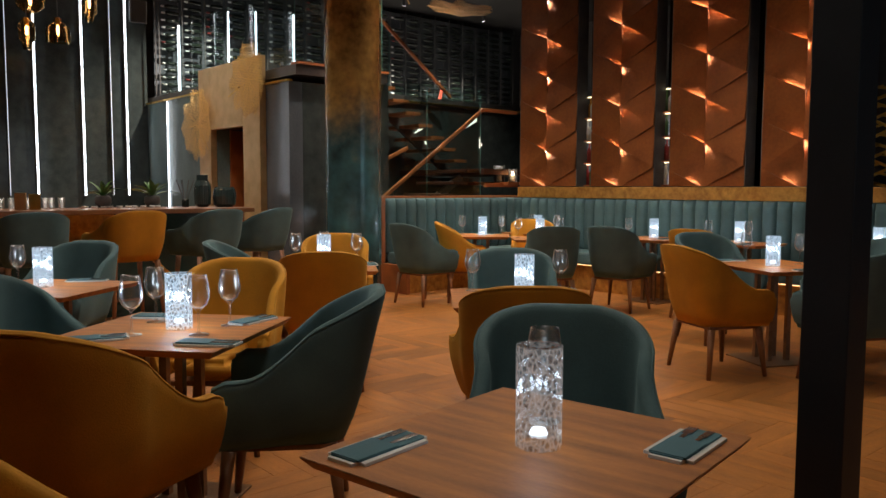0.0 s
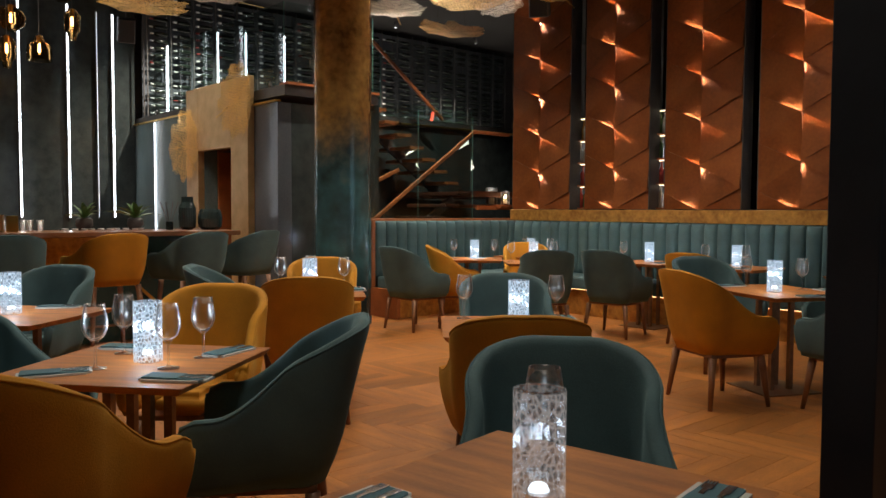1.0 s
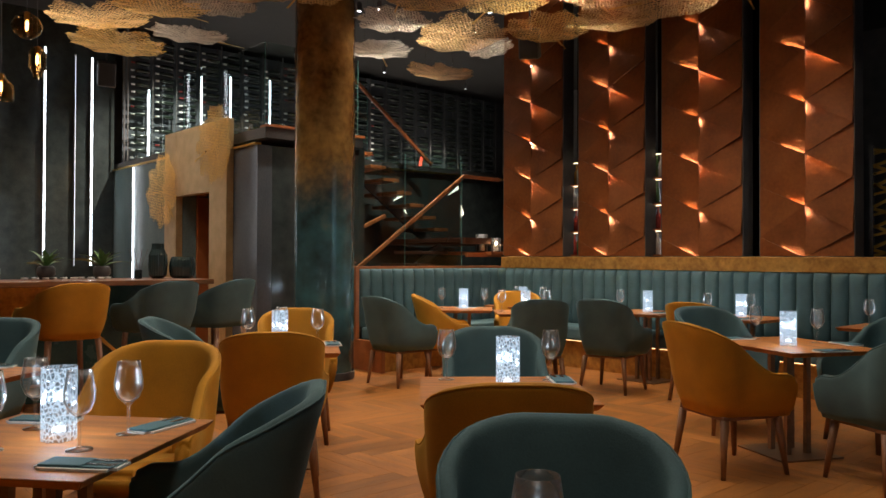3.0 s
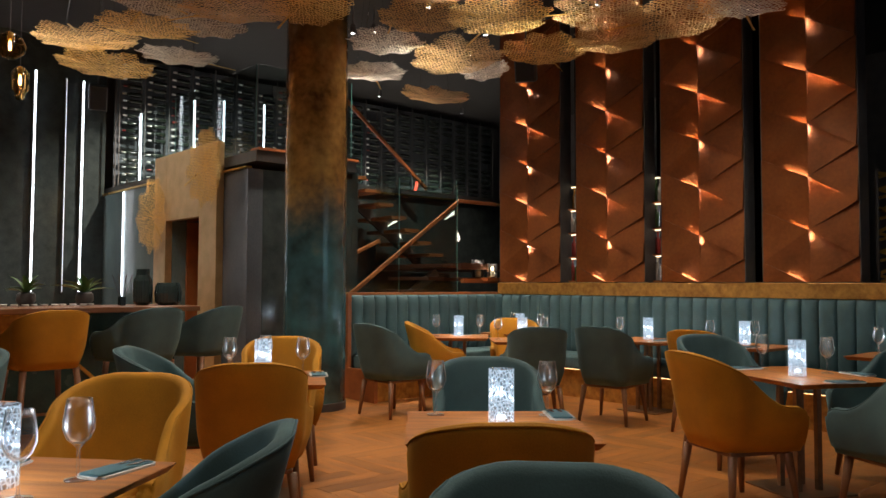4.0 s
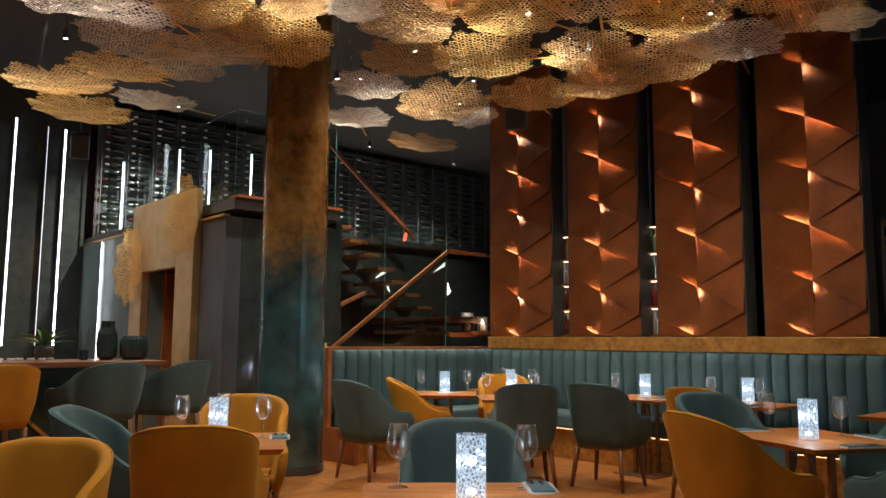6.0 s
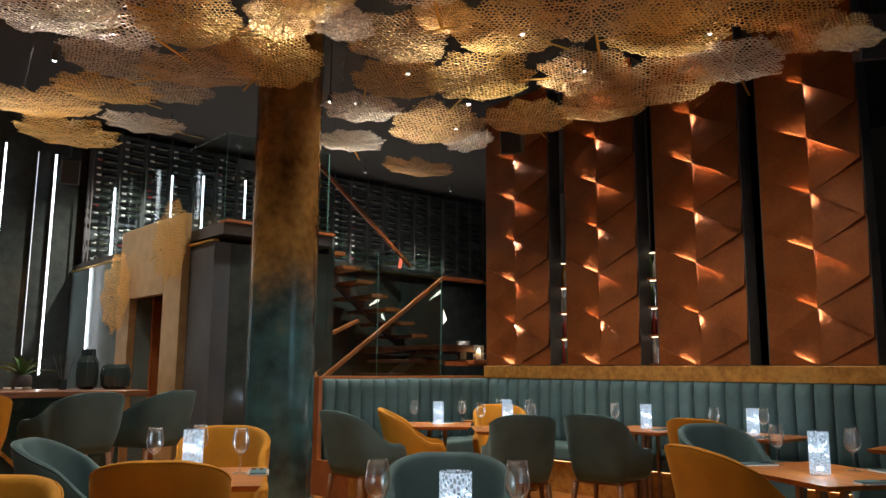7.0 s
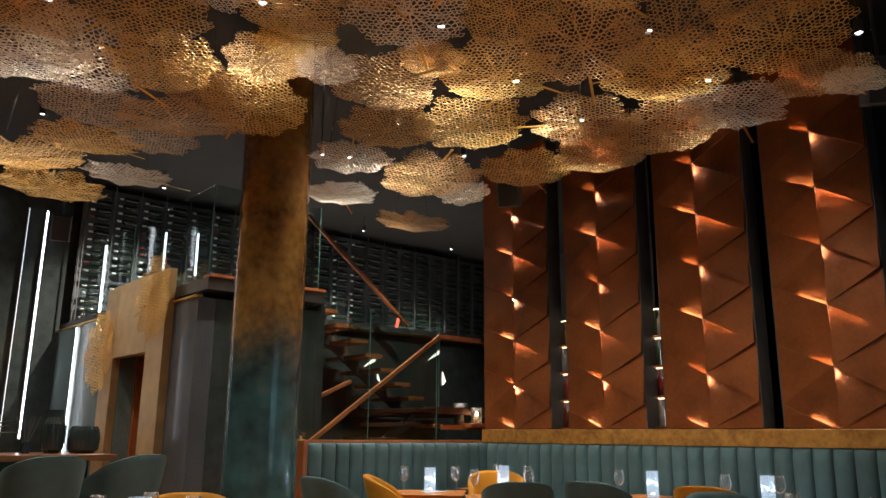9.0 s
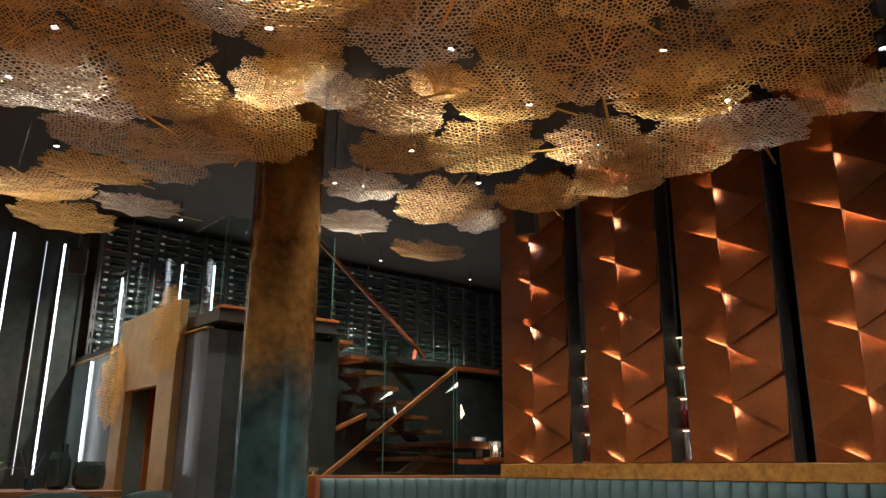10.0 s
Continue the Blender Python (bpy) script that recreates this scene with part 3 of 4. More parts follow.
def gold_portal():
    p = thing("gold_portal", "pale gold metal portal around a dark doorway", "portal")
    part("jamb", box(-11.25, 5.40, 0, -10.84, 5.497, 3.12, 0.004), PORTAL_GOLD, p)
    part("jamb", box(-9.77, 5.40, 0, -9.27, 5.497, 3.12, 0.004), PORTAL_GOLD, p)
    part("lintel", box(-10.837, 5.40, 2.2, -9.773, 5.497, 3.12, 0.004), PORTAL_GOLD, p)
    part("reveal", box(-10.84, 5.703, 0, -10.80, 6.9, 2.199), RAIL_WOOD, p, "dark brown timber reveal")
    part("reveal", box(-9.81, 5.703, 0, -9.77, 6.9, 2.199), RAIL_WOOD, p, "dark brown timber reveal")


gold_portal()
solo("brass_strip", box(-14, 5.47, 2.80, -11.25, 5.55, 2.825), BRASS, "thin brass strip on top of the stone wall", "trim", kind="structure")
solo("brass_strip", box(-9.27, 5.47, 2.72, -8.65, 5.55, 2.745), BRASS, "thin brass strip on top of the stone wall", "trim", kind="structure")
solo("brass_strip", box(-10.37, 7.01, 2.815, -10.33, 13.0, 2.845), BRASS, "thin brass strip along the gallery edge", "trim", kind="structure")


def led_strip(x, y, z0, z1, w=0.03):
    w *= 0.62
    s = thing("led_strip", "upright white light strip in a black channel", "light strip", "light strips on the walls", at=pose(x, y, 0))
    part("diffuser", box(-w / 2, -w / 2, z0, w / 2, w / 2, z1), LED_WHITE if w > 0.011 else LED_FAINT, s, "glowing white diffuser")
    part("channel", box(-0.062 if x < -13.5 else -w, -w, z0 - 0.02, -w / 2, w, z1 + 0.02), BLACK, s, "black metal channel")


for y, z1, w in ((3.66, 4.8, 0.035), (4.39, 4.7, 0.035), (4.85, 4.65, 0.015), (5.11, 4.65, 0.035), (3.25, 4.8, 0.012), (2.8, 4.8, 0.035)):
    led_strip(-13.6, y, 1.2, z1, w)
led_strip(-12.74, 5.485, 0.3, 2.78, 0.022)
for y, z0, z1 in ((5.96, 2.95, 4.2), (6.9, 2.95, 4.58), (7.46, 2.95, 4.66), (8.27, 2.95, 4.72)):
    led_strip(-13.35, y, z0, z1, 0.035)
wall("wall_bar", -13.8, -4.8, 0, -13.66, 5.49, CEIL, BLACK_GLOSS, "black glossy wall behind the bar")


def bar():
    b = thing("bar_counter", "long bar with mahogany top and green marble front", "bar counter")
    part("worktop", box(-8.4, -1.0, 1.07, -7.52, 4.42, 1.12, 0.006), BAR_WOOD, b, "polished mahogany worktop")
    part("carcass", box(-8.3, -1.0, 0, -7.85, 4.3, 1.068), GREEN_MARBLE, b, "dark green marble front")
    part("gold_band", box(-7.848, -1.0, 0.72, -7.80, 3.0, 1.066, 0.003), GOLD_LEAF, b, "gold band under the worktop")
    part("brass_strip", beam((-7.83, 3.0, 0.95), (-7.83, 3.9, 0.1), 0.03, 0.03), BRASS, b, "slanting brass strip")
    return b


bar()


# ---------------------------------------------------------------- hanging metal leaves
def leaf_mesh(name, radius, seed, cell, mat, lobes):
    """A round etched metal leaf: a net of uneven cells inside a wavy edge, with thicker radial veins, slightly domed."""
    rnd = random.Random(seed)
    verts, faces, jit = [], [], {}
    ph = [rnd.uniform(0, 6.28) for _ in range(4)]
    notch = rnd.uniform(0, 6.28)

    def edge(a):
        n = abs((a - notch + math.pi) % (2 * math.pi) - math.pi)
        return radius * (1 + 0.07 * math.sin(lobes * a + ph[0]) + 0.05 * math.sin(3 * a + ph[1]) + 0.018 * math.sin(29 * a + ph[2]) + 0.015 * math.sin(47 * a)) * (0.80 + 0.20 * min(1, n / 0.22))

    def dome(x, y):
        r = math.hypot(x, y)
        a = math.atan2(y, x)
        return 0.07 * (r / radius) ** 2 * radius + 0.012 * math.sin(lobes * a + ph[3]) * (r / radius) ** 2

    def corner(x, y):
        key = (round(x / cell * 20), round(y / cell * 20))
        if key not in jit:
            jit[key] = (x + rnd.uniform(-0.3, 0.3) * cell, y + rnd.uniform(-0.3, 0.3) * cell)
        return jit[key]

    n = int(radius * 1.3 / cell) + 1
    veins = [ph[1] + 2 * math.pi * i / 11 for i in range(11)]
    for i in range(-n, n + 1):
        for j in range(-n * 2, n * 2 + 1):
            cx, cy = i * cell * 1.5 / 1.732, (j + 0.5 * (i % 2)) * cell
            r, a = math.hypot(cx, cy), math.atan2(cy, cx)
            if r > edge(a):
                continue
            hexa = [corner(cx + cell / 1.732 * math.cos(math.pi / 3 * k), cy + cell / 1.732 * math.sin(math.pi / 3 * k)) for k in range(6)]
            keep = rnd.uniform(0.74, 0.86)
            b = len(verts)
            mx, my = sum(p[0] for p in hexa) / 6, sum(p[1] for p in hexa) / 6
            inner = [(mx + (p[0] - mx) * keep, my + (p[1] - my) * keep) for p in hexa]
            verts += [(x, y, dome(x, y)) for x, y in hexa] + [(x, y, dome(x, y)) for x, y in inner] + [(x, y, dome(x, y) + 0.005) for x, y in inner]
            for k in range(6):
                q = (k + 1) % 6
                faces.append((b + q, b + k, b + 6 + k, b + 6 + q))
                faces.append((b + 6 + q, b + 6 + k, b + 12 + k, b + 12 + q))
    # radial veins, forking once, as thin raised ribbons
    for v in veins:
        for fork, r0, r1 in ((0.0, 0.03, 0.96), (0.16, 0.40, 0.93), (-0.16, 0.40, 0.93)):
            prev = None
            for q in range(9):
                t = q / 8
                a = v + fork * t
                rr = radius * r0 + (edge(a) * r1 - radius * r0) * t
                w = (0.007 if fork == 0 else 0.0045) * (1.15 - t)
                x, y = rr * math.cos(a), rr * math.sin(a)
                nx, ny = -math.sin(a) * w, math.cos(a) * w
                b = len(verts)
                verts += [(x - nx, y - ny, dome(x, y) - 0.003), (x + nx, y + ny, dome(x, y) - 0.003)]
                if prev is not None:
                    faces.append((prev, prev + 1, b + 1, b))
                prev = b
    me = bpy.data.meshes.new(name)
    me.from_pydata(verts, [], faces)
    me.materials.append(mat)
    return me, notch


LEAF_RADIUS = (0.56, 0.50, 0.48, 0.60)
LEAF_KINDS = [leaf_mesh("blade", LEAF_RADIUS[0], 1, 0.047, LEAF_METAL, 9), leaf_mesh("blade", LEAF_RADIUS[1], 2, 0.042, LEAF_BRONZE, 7),
              leaf_mesh("blade", LEAF_RADIUS[2], 3, 0.043, LEAF_SILVER, 8), leaf_mesh("blade", LEAF_RADIUS[3], 4, 0.050, LEAF_METAL, 11)]


def metal_leaf(x, y, z, kind, scale, tilt, turn, lean=0.0, hang=True):
    me, notch = LEAF_KINDS[kind]
    word = "silver" if kind == 2 else "golden brass"
    leaf = thing("metal_leaf", word + " perforated metal leaf hanging from thin wires", "ceiling ornament", "hanging metal leaves", at=pose(x, y, z))
    rot = Matrix.Rotation(radians(-lean), 4, Vector((0.74, 0.67, 0))) @ Euler((radians(tilt[0]), radians(tilt[1]), radians(turn))).to_matrix().to_4x4()
    o = new("blade", me)
    o.parent, o.matrix_basis = leaf, rot @ Matrix.Diagonal((scale, scale, scale, 1))
    d = Vector((math.cos(notch), math.sin(notch), 0))
    stem = beam(d * 0.36, d * 0.70 + Vector((0, 0, -0.03)), 0.022, 0.006)
    bmesh.ops.transform(stem, matrix=rot @ Matrix.Diagonal((scale, scale, scale, 1)), verts=stem.verts)
    part("stem", stem, BRASS, leaf, "flat brass stem")
    if hang:
        for k in range(2):
            a = radians(turn) + math.pi * k + 0.6
            p = rot @ Vector((0.22 * math.cos(a), 0.22 * math.sin(a), 0.01))
            part("wire", tube(p, (p.x * 0.3, p.y * 0.3, CEIL - z), 0.0018, 0.0018, 4), STEEL, leaf, "thin steel wire")
    return leaf


# x, y, z, kind, width
LEAVES = [
    (-5.95, 2.96, 3.98, 1, 0.8), (-6.64, 3.11, 3.93, 2, 1.08), (-6.43, 3.53, 3.99, 2, 1.02), (-5.36, 3.51, 3.91, 3, 0.92), (-4.88, 3.72, 3.98, 2, 0.63), (-6.09, 3.97, 3.93, 0, 0.85),
    (-6.4, 4.4, 4.0, 1, 0.72), (-6.26, 4.78, 3.9, 0, 0.93), (-5.67, 4.56, 4.01, 1, 0.66), (-5.34, 4.91, 3.95, 2, 0.51), (-4.71, 4.2, 3.93, 1, 0.8), (-5.21, 4.56, 4.03, 0, 0.62),
    (-5.34, 5.41, 3.96, 1, 0.96), (-4.36, 4.9, 4.0, 2, 0.89), (-4.87, 5.53, 4.05, 1, 0.56), (-3.82, 5.31, 3.91, 3, 0.71), (-4.53, 5.91, 3.93, 0, 0.98), (-3.88, 6.11, 3.99, 1, 0.98),
    (-3.65, 6.79, 3.91, 3, 1.04), (-3.41, 6.55, 4.03, 1, 0.92), (-2.85, 6.96, 3.95, 3, 0.99), (-2.63, 6.49, 4.03, 0, 1.02), (-3.0, 7.93, 4.01, 1, 0.83), (-2.79, 8.01, 3.93, 2, 0.53),
    (-3.73, 7.91, 3.97, 2, 0.96), (-4.3, 7.78, 3.93, 1, 1.05), (-4.79, 7.24, 3.98, 1, 1.01), (-6.04, 6.01, 3.97, 0, 0.94), (-5.37, 6.41, 3.91, 0, 1.05), (-6.88, 6.18, 3.95, 2, 0.84),
    (-6.74, 7.1, 3.93, 1, 1.09), (-6.0, 7.78, 3.98, 0, 1.02), (-5.22, 8.01, 3.96, 1, 0.96), (-7.11, 7.94, 4.01, 2, 0.65), (-7.75, 6.66, 3.88, 2, 0.86), (-8.24, 8.07, 3.91, 1, 1.0),
    (-7.29, 3.8, 3.96, 2, 0.83), (-7.06, 4.49, 3.93, 1, 1.14), (-8.05, 4.02, 3.91, 3, 1.03), (-9.06, 3.75, 3.97, 1, 1.15), (-9.6, 4.14, 3.87, 0, 1.15), (-8.77, 4.67, 3.89, 2, 0.96),
    (-4.36, 4.53, 4.03, 1, 0.66), (-3.11, 5.35, 3.93, 0, 0.88), (-2.67, 5.83, 3.98, 1, 0.81), (-4.1, 4.02, 3.93, 3, 0.86), (-3.57, 4.7, 3.99, 1, 0.83), (-4.89, 3.18, 3.98, 2, 0.87),
    (-5.28, 2.76, 3.93, 0, 0.83), (-7.83, 4.57, 4.02, 2, 0.86),
]
rl = random.Random(8)
for x, y, z, kind, width in LEAVES:
    metal_leaf(x, y, z, kind, 0.46 * width / LEAF_RADIUS[kind], (rl.uniform(-6, 6), rl.uniform(-6, 6)), rl.uniform(0, 360), 9 if x > -6.5 and y < 7.2 else 3)


def wall_leaf(x, y, z, kind, scale, turn):
    me, notch = LEAF_KINDS[kind]
    leaf = thing("metal_leaf", "golden perforated metal leaf mounted on the portal", "wall ornament", "metal leaves on the portal", at=pose(x, y, z, 90, 0, 0))
    o = new("blade", me)
    o.parent, o.matrix_basis = leaf, pose(0, 0, 0, 0, 0, turn) @ Matrix.Diagonal((scale, scale, scale * 0.6, 1))
    a = notch + radians(turn)
    part("stem", beam((0.2 * math.cos(a), 0.2 * math.sin(a), 0.02), (0.58 * math.cos(a), 0.58 * math.sin(a), 0.03), 0.015, 0.006), BRASS, leaf, "flat brass stem")


wall_leaf(-9.50, 5.355, 2.80, 0, 0.86, 20)
wall_leaf(-11.20, 5.355, 2.30, 0, 0.92, 140)

# ---------------------------------------------------------------- spotlights under the ceiling
# second row is out of view, added to light near tables and leaves
SPOTS = [(-6.59, 3.25), (-5.58, 4.47), (-4.94, 5.69), (-3.89, 6.96), (-5.22, 6.84), (-4.04, 8.11), (-6.72, 6.67), (-5.4, 7.99), (-6.97, 7.81), (-8.03, 6.56), (-2.79, 8.22),
         (-2.2, 3.6), (-1.2, 1.6), (-0.25, 0.9), (-3.6, 2.4), (-3.3, 4.6), (-2.6, 5.6), (-4.3, 3.7)]


def ceiling_spot(x, y, z=4.42, watts=None):
    s = thing("spotlight", "small black ceiling spotlight with a bright lens on a rod", "spotlight", "ceiling spotlights", at=pose(x, y, z))
    part("can", lathe([(0.03, 0.0), (0.036, 0.0), (0.036, 0.11), (0.01, 0.115), (0, 0.115)], 16), BLACK, s, "black cylinder housing")
    part("lens", lathe([(0, 0.012), (0.028, 0.012)], 16), SPOT_FACE, s, "glowing lens")
    part("rod", tube((0, 0, 0.11), (0, 0, CEIL - z), 0.008, 0.008, 6), BLACK, s, "black rod")
    spot(x, y, z - 0.02, watts or SPOT_WATTS, 100 if y > 7.5 else 128, (1.0, 0.90, 0.76), 0.03)


for x, y in SPOTS:
    ceiling_spot(x, y, watts=40 if x > -0.5 else 42 if x > -2.5 else 20 if x > -2.7 else 70 if y < 2.5 else 130 if x == -3.3 else 35 if y > 7.7 else 100 if y > 6.5 and x > -4.2 else 50 if x < -6 and y < 4 else 90 if y < 4.5 else None)
# no lamps known here: three added spots that brighten the portal and bar
for x, y in ((-10.2, 4.1), (-8.7, 3.3), (-8.7, 1.8)):
    ceiling_spot(x, y, 4.9, 230)

# ---------------------------------------------------------------- wine gallery
def bottle_mesh():
    return mesh_of("wine_bottle", lathe([(0, 0), (0.036, 0.0), (0.038, 0.01), (0.038, 0.19), (0.03, 0.22), (0.015, 0.245), (0.0145, 0.30), (0, 0.30)], 10, m=pose(0, 0, 0, 90, 0, 0)), BOTTLE_GLASS, True)


def foil_mesh(mat):
    return mesh_of("foil", lathe([(0.0165, 0.245), (0.0165, 0.305), (0, 0.306)], 8, m=pose(0, 0, 0, 90, 0, 0)), mat, True)


rb = random.Random(4)
FOILS = [foil_mesh(m) for m in (material("grey capsule", (0.75, 0.76, 0.78), 0.3, metal=0.3), material("red capsule", (0.25, 0.02, 0.02), 0.4), material("gold capsule", (0.75, 0.42, 0.08), 0.35, metal=0.7), material("white capsule", (0.7, 0.7, 0.68), 0.4))]
BOTTLE = bottle_mesh()
WX = -13.45


def wine_rack(y0, y1, z0, z1):
    r = thing("wine_rack", "tall black metal wine rack filled with lying bottles", "wine rack")
    y = y0
    while y < y1 + 0.01:
        part("upright", box(WX - 0.12, y - 0.008, z0, WX - 0.10, y + 0.008, z1), BLACK, r)
        part("upright", box(WX + 0.06, y - 0.008, z0, WX + 0.075, y + 0.008, z1), BLACK, r)
        y += 0.42
    part("back_sheet", box(WX - 0.2, y0, z0, WX - 0.19, y1, z1), GREY_STONE, r, "dim grey back sheet")


wine_rack(5.62, 14.6, SLAB, 5.2)
col = 0
far = bmesh.new()
y = 5.66
while y < 14.4:
    z = SLAB + 0.10
    while z < 5.1:
        if rb.random() < 0.93:
            m = pose(WX + rb.uniform(-0.02, 0.02), y + 0.34, z, rb.uniform(-1, 1), 0, rb.uniform(-3, 3))
            if y < 11.0:
                o = new("wine_bottle", BOTTLE)
                o.matrix_basis = m
                tagged(o, "dark wine bottle lying in the rack", "bottle", "wine bottles in the rack")
                c = new("foil", FOILS[rb.choice((0, 0, 0, 0, 1, 3))] if abs(y - 9.86) > 0.1 else FOILS[2])
                c.parent = o
            else:
                me = BOTTLE.copy()
                me.transform(m)
                far.from_mesh(me)
                bpy.data.meshes.remove(me)
        z += 0.125
    y += 0.42
solo("wine_bottle_rows", far, BOTTLE_GLASS, "rows of dark wine bottles lying in the far rack", "bottles", kind="stuff")

# glass balustrade of the gallery
def glass_panel(name, a, b, z0, z1, label):
    g = thing(name, label, "glass panel", "glass panels of the gallery and stairs")
    part("pane", beam((a[0], a[1], (z0 + z1) / 2), (b[0], b[1], (z0 + z1) / 2), 0.012, z1 - z0), PANE, g).visible_shadow = False
    for t in (0.15, 0.85):
        x, y = a[0] + (b[0] - a[0]) * t, a[1] + (b[1] - a[1]) * t
        part("clamp", box(x - 0.022, y - 0.022, z0 - 0.005, x + 0.022, y + 0.022, z0 + 0.07, 0.003), STEEL, g, "steel clamp")
    part("edge_seam", tube((b[0], b[1], z0), (b[0], b[1], z1), 0.005, 0.005, 6), PANE_EDGE, g, "greenish polished glass edge")
    return g


glass_panel("glass_balustrade", (-13.2, 5.58), (-11.0, 5.58), SLAB, SLAB + 1.05, "clear glass balustrade on the gallery edge")
glass_panel("glass_balustrade", (-10.95, 5.58), (-8.62, 5.58), SLAB, SLAB + 1.05, "clear glass balustrade on the gallery edge")
glass_panel("glass_balustrade", (-8.6, 5.60), (-8.6, 6.95), SLAB, SLAB + 1.05, "clear glass balustrade on the gallery edge")
glass_panel("glass_balustrade", (-10.38, 7.05), (-10.38, 8.4), SLAB, SLAB + 1.05, "clear glass balustrade on the gallery edge")
solo("timber_sill", box(-8.7, 5.56, SLAB, -8.5, 7.0, SLAB + 0.03), RAIL_WOOD, "red-brown timber strip on the gallery edge", "trim", kind="structure")

# ---------------------------------------------------------------- stairs
def stairs():
    s = thing("staircase", "dark staircase with floating red-brown timber treads and handrails", "staircase")
    for i in range(9):
        y, z = 6.30 + 0.255 * i, 0.18 * (i + 1)
        part("tread", box(-9.25, y, z - 0.045, -8.35, y + 0.28, z, 0.004), COPPER_DARK, s, "dark brown tread")
    part("stringer", beam((-8.8, 6.3, -0.0), (-8.8, 8.62, 1.52), 0.06, 0.12), BLACK, s, "black steel stringer")
    part("landing", box(-10.35, 8.60, 1.55, -8.25, 10.3, 1.64), COPPER_DARK, s, "dark brown landing")
    part("landing_edge", box(-8.25, 8.60, 1.36, -8.2, 9.3, 1.42), RAIL_WOOD, s, "timber edge strip")
    for i in range(7):
        y, z = 9.25 - 0.25 * i, 1.64 + 0.18 * (i + 1)
        part("tread", box(-10.33, y - 0.28, z - 0.05, -9.35, y, z, 0.004), RAIL_WOOD, s)
    part("stringer", beam((-9.9, 9.3, 1.62), (-9.9, 7.5, 2.90), 0.04, 0.16), BLACK, s, "black steel stringer")
    part("handrail", beam((-8.3, 6.45, 1.0), (-8.3, 8.62, 2.53), 0.045, 0.05, bevel=0.006), RAIL_WOOD, s, "red-brown timber handrail")
    part("handrail", beam((-8.3, 8.60, 2.525), (-8.2, 9.25, 2.51), 0.045, 0.05, bevel=0.006), RAIL_WOOD, s, "red-brown timber handrail")
    part("handrail", beam((-9.3, 6.4, 1.28), (-9.3, 7.95, 1.97), 0.045, 0.05, bevel=0.006), RAIL_WOOD, s, "red-brown timber handrail")
    part("handrail", beam((-10.1, 9.54, 2.93), (-10.1, 7.4, 4.55), 0.045, 0.05, bevel=0.006), RAIL_WOOD, s, "red-brown timber handrail")
    return s


stairs()
glass_panel("stair_glass", (-8.27, 6.45), (-8.27, 7.5), 0.45, 2.75, "clear glass panel beside the stairs")
glass_panel("stair_glass", (-8.27, 7.52), (-8.27, 8.55), 0.45, 2.75, "clear glass panel beside the stairs")
glass_panel("stair_glass", (-9.32, 7.9), (-9.32, 9.5), 1.64, 3.0, "clear glass panel beside the stairs")
solo("wall_lamp_red", box(-0.02, -0.02, -0.09, 0.02, 0.02, 0.09, 0.004), glow("red sign light", (1.0, 0.06, 0.02), 3.0), "small glowing red sign by the gallery", "sign", at=pose(-10.45, 9.6, 3.015, -14, 0, 0))
for x, y, z in ((-10.38, 9.04, 2.36), (-10.38, 9.18, 2.02), (-10.38, 10.33, 2.56), (-10.38, 10.50, 2.10)):
    s = thing("wall_lamp", "small wedge-shaped wall lamp with white light", "wall lamp", "wedge lamps by the stairs", at=pose(x, y, z))
    if z > 2.2:
        part("lens", prism([(-0.15, 0.0, -0.10), (0.10, 0.0, 0.09), (0.10, 0.0, 0.02)], 0.01), STAIR_LAMP, s, "glowing slanted lens", at=pose(0, 0, 0, 0, 0, 90))
    else:
        part("lens", prism([(0.0, 0.0, -0.02), (0.07, 0.0, 0.05), (0.0, 0.0, 0.20)], 0.01), STAIR_LAMP, s, "glowing upright lens", at=pose(0, 0, 0, 0, 0, 90))
    part("wedge", prism([(-0.17, -0.02, -0.14), (0.12, -0.02, 0.02), (0.12, -0.02, 0.12)] if z > 2.2 else [(-0.02, -0.02, -0.05), (0.10, -0.02, 0.05), (-0.02, -0.02, 0.23)], 0.02), COPPER_DARK, s, "copper wedge plate", at=pose(-0.012, 0, 0, 0, 0, 90))


def candle_jar(x, y, z, r, h):
    j = thing("candle_jar", "clear glass lantern with a lit cream candle", "lantern", "lanterns on the stair shelf", at=pose(x, y, z))
    part("jar", lathe([(0, 0.0), (r, 0.0), (r, h), (r - 0.006, h), (r - 0.006, 0.01), (0, 0.01)], 24), GLASS, j, smooth=True)
    part("candle", lathe([(0, 0.012), (r * 0.5, 0.012), (r * 0.5, h * 0.5), (0, h * 0.5)], 16), material("cream wax", (0.8, 0.7, 0.5), 0.5, vary=0.05), j, "cream wax candle", smooth=True)
    part("flame", lathe([(0, h * 0.5), (0.02, h * 0.57), (0, h * 0.78)], 8), FLAME, j, "small flame", smooth=True)


solo("timber_shelf", box(-9.2, 8.98, 1.39, -8.1, 9.28, 1.44, 0.004), RAIL_WOOD, "red-brown timber shelf by the stairs", "shelf")
candle_jar(-8.42, 9.1, 1.44, 0.09, 0.26)
candle_jar(-8.17, 9.15, 1.44, 0.07, 0.20)


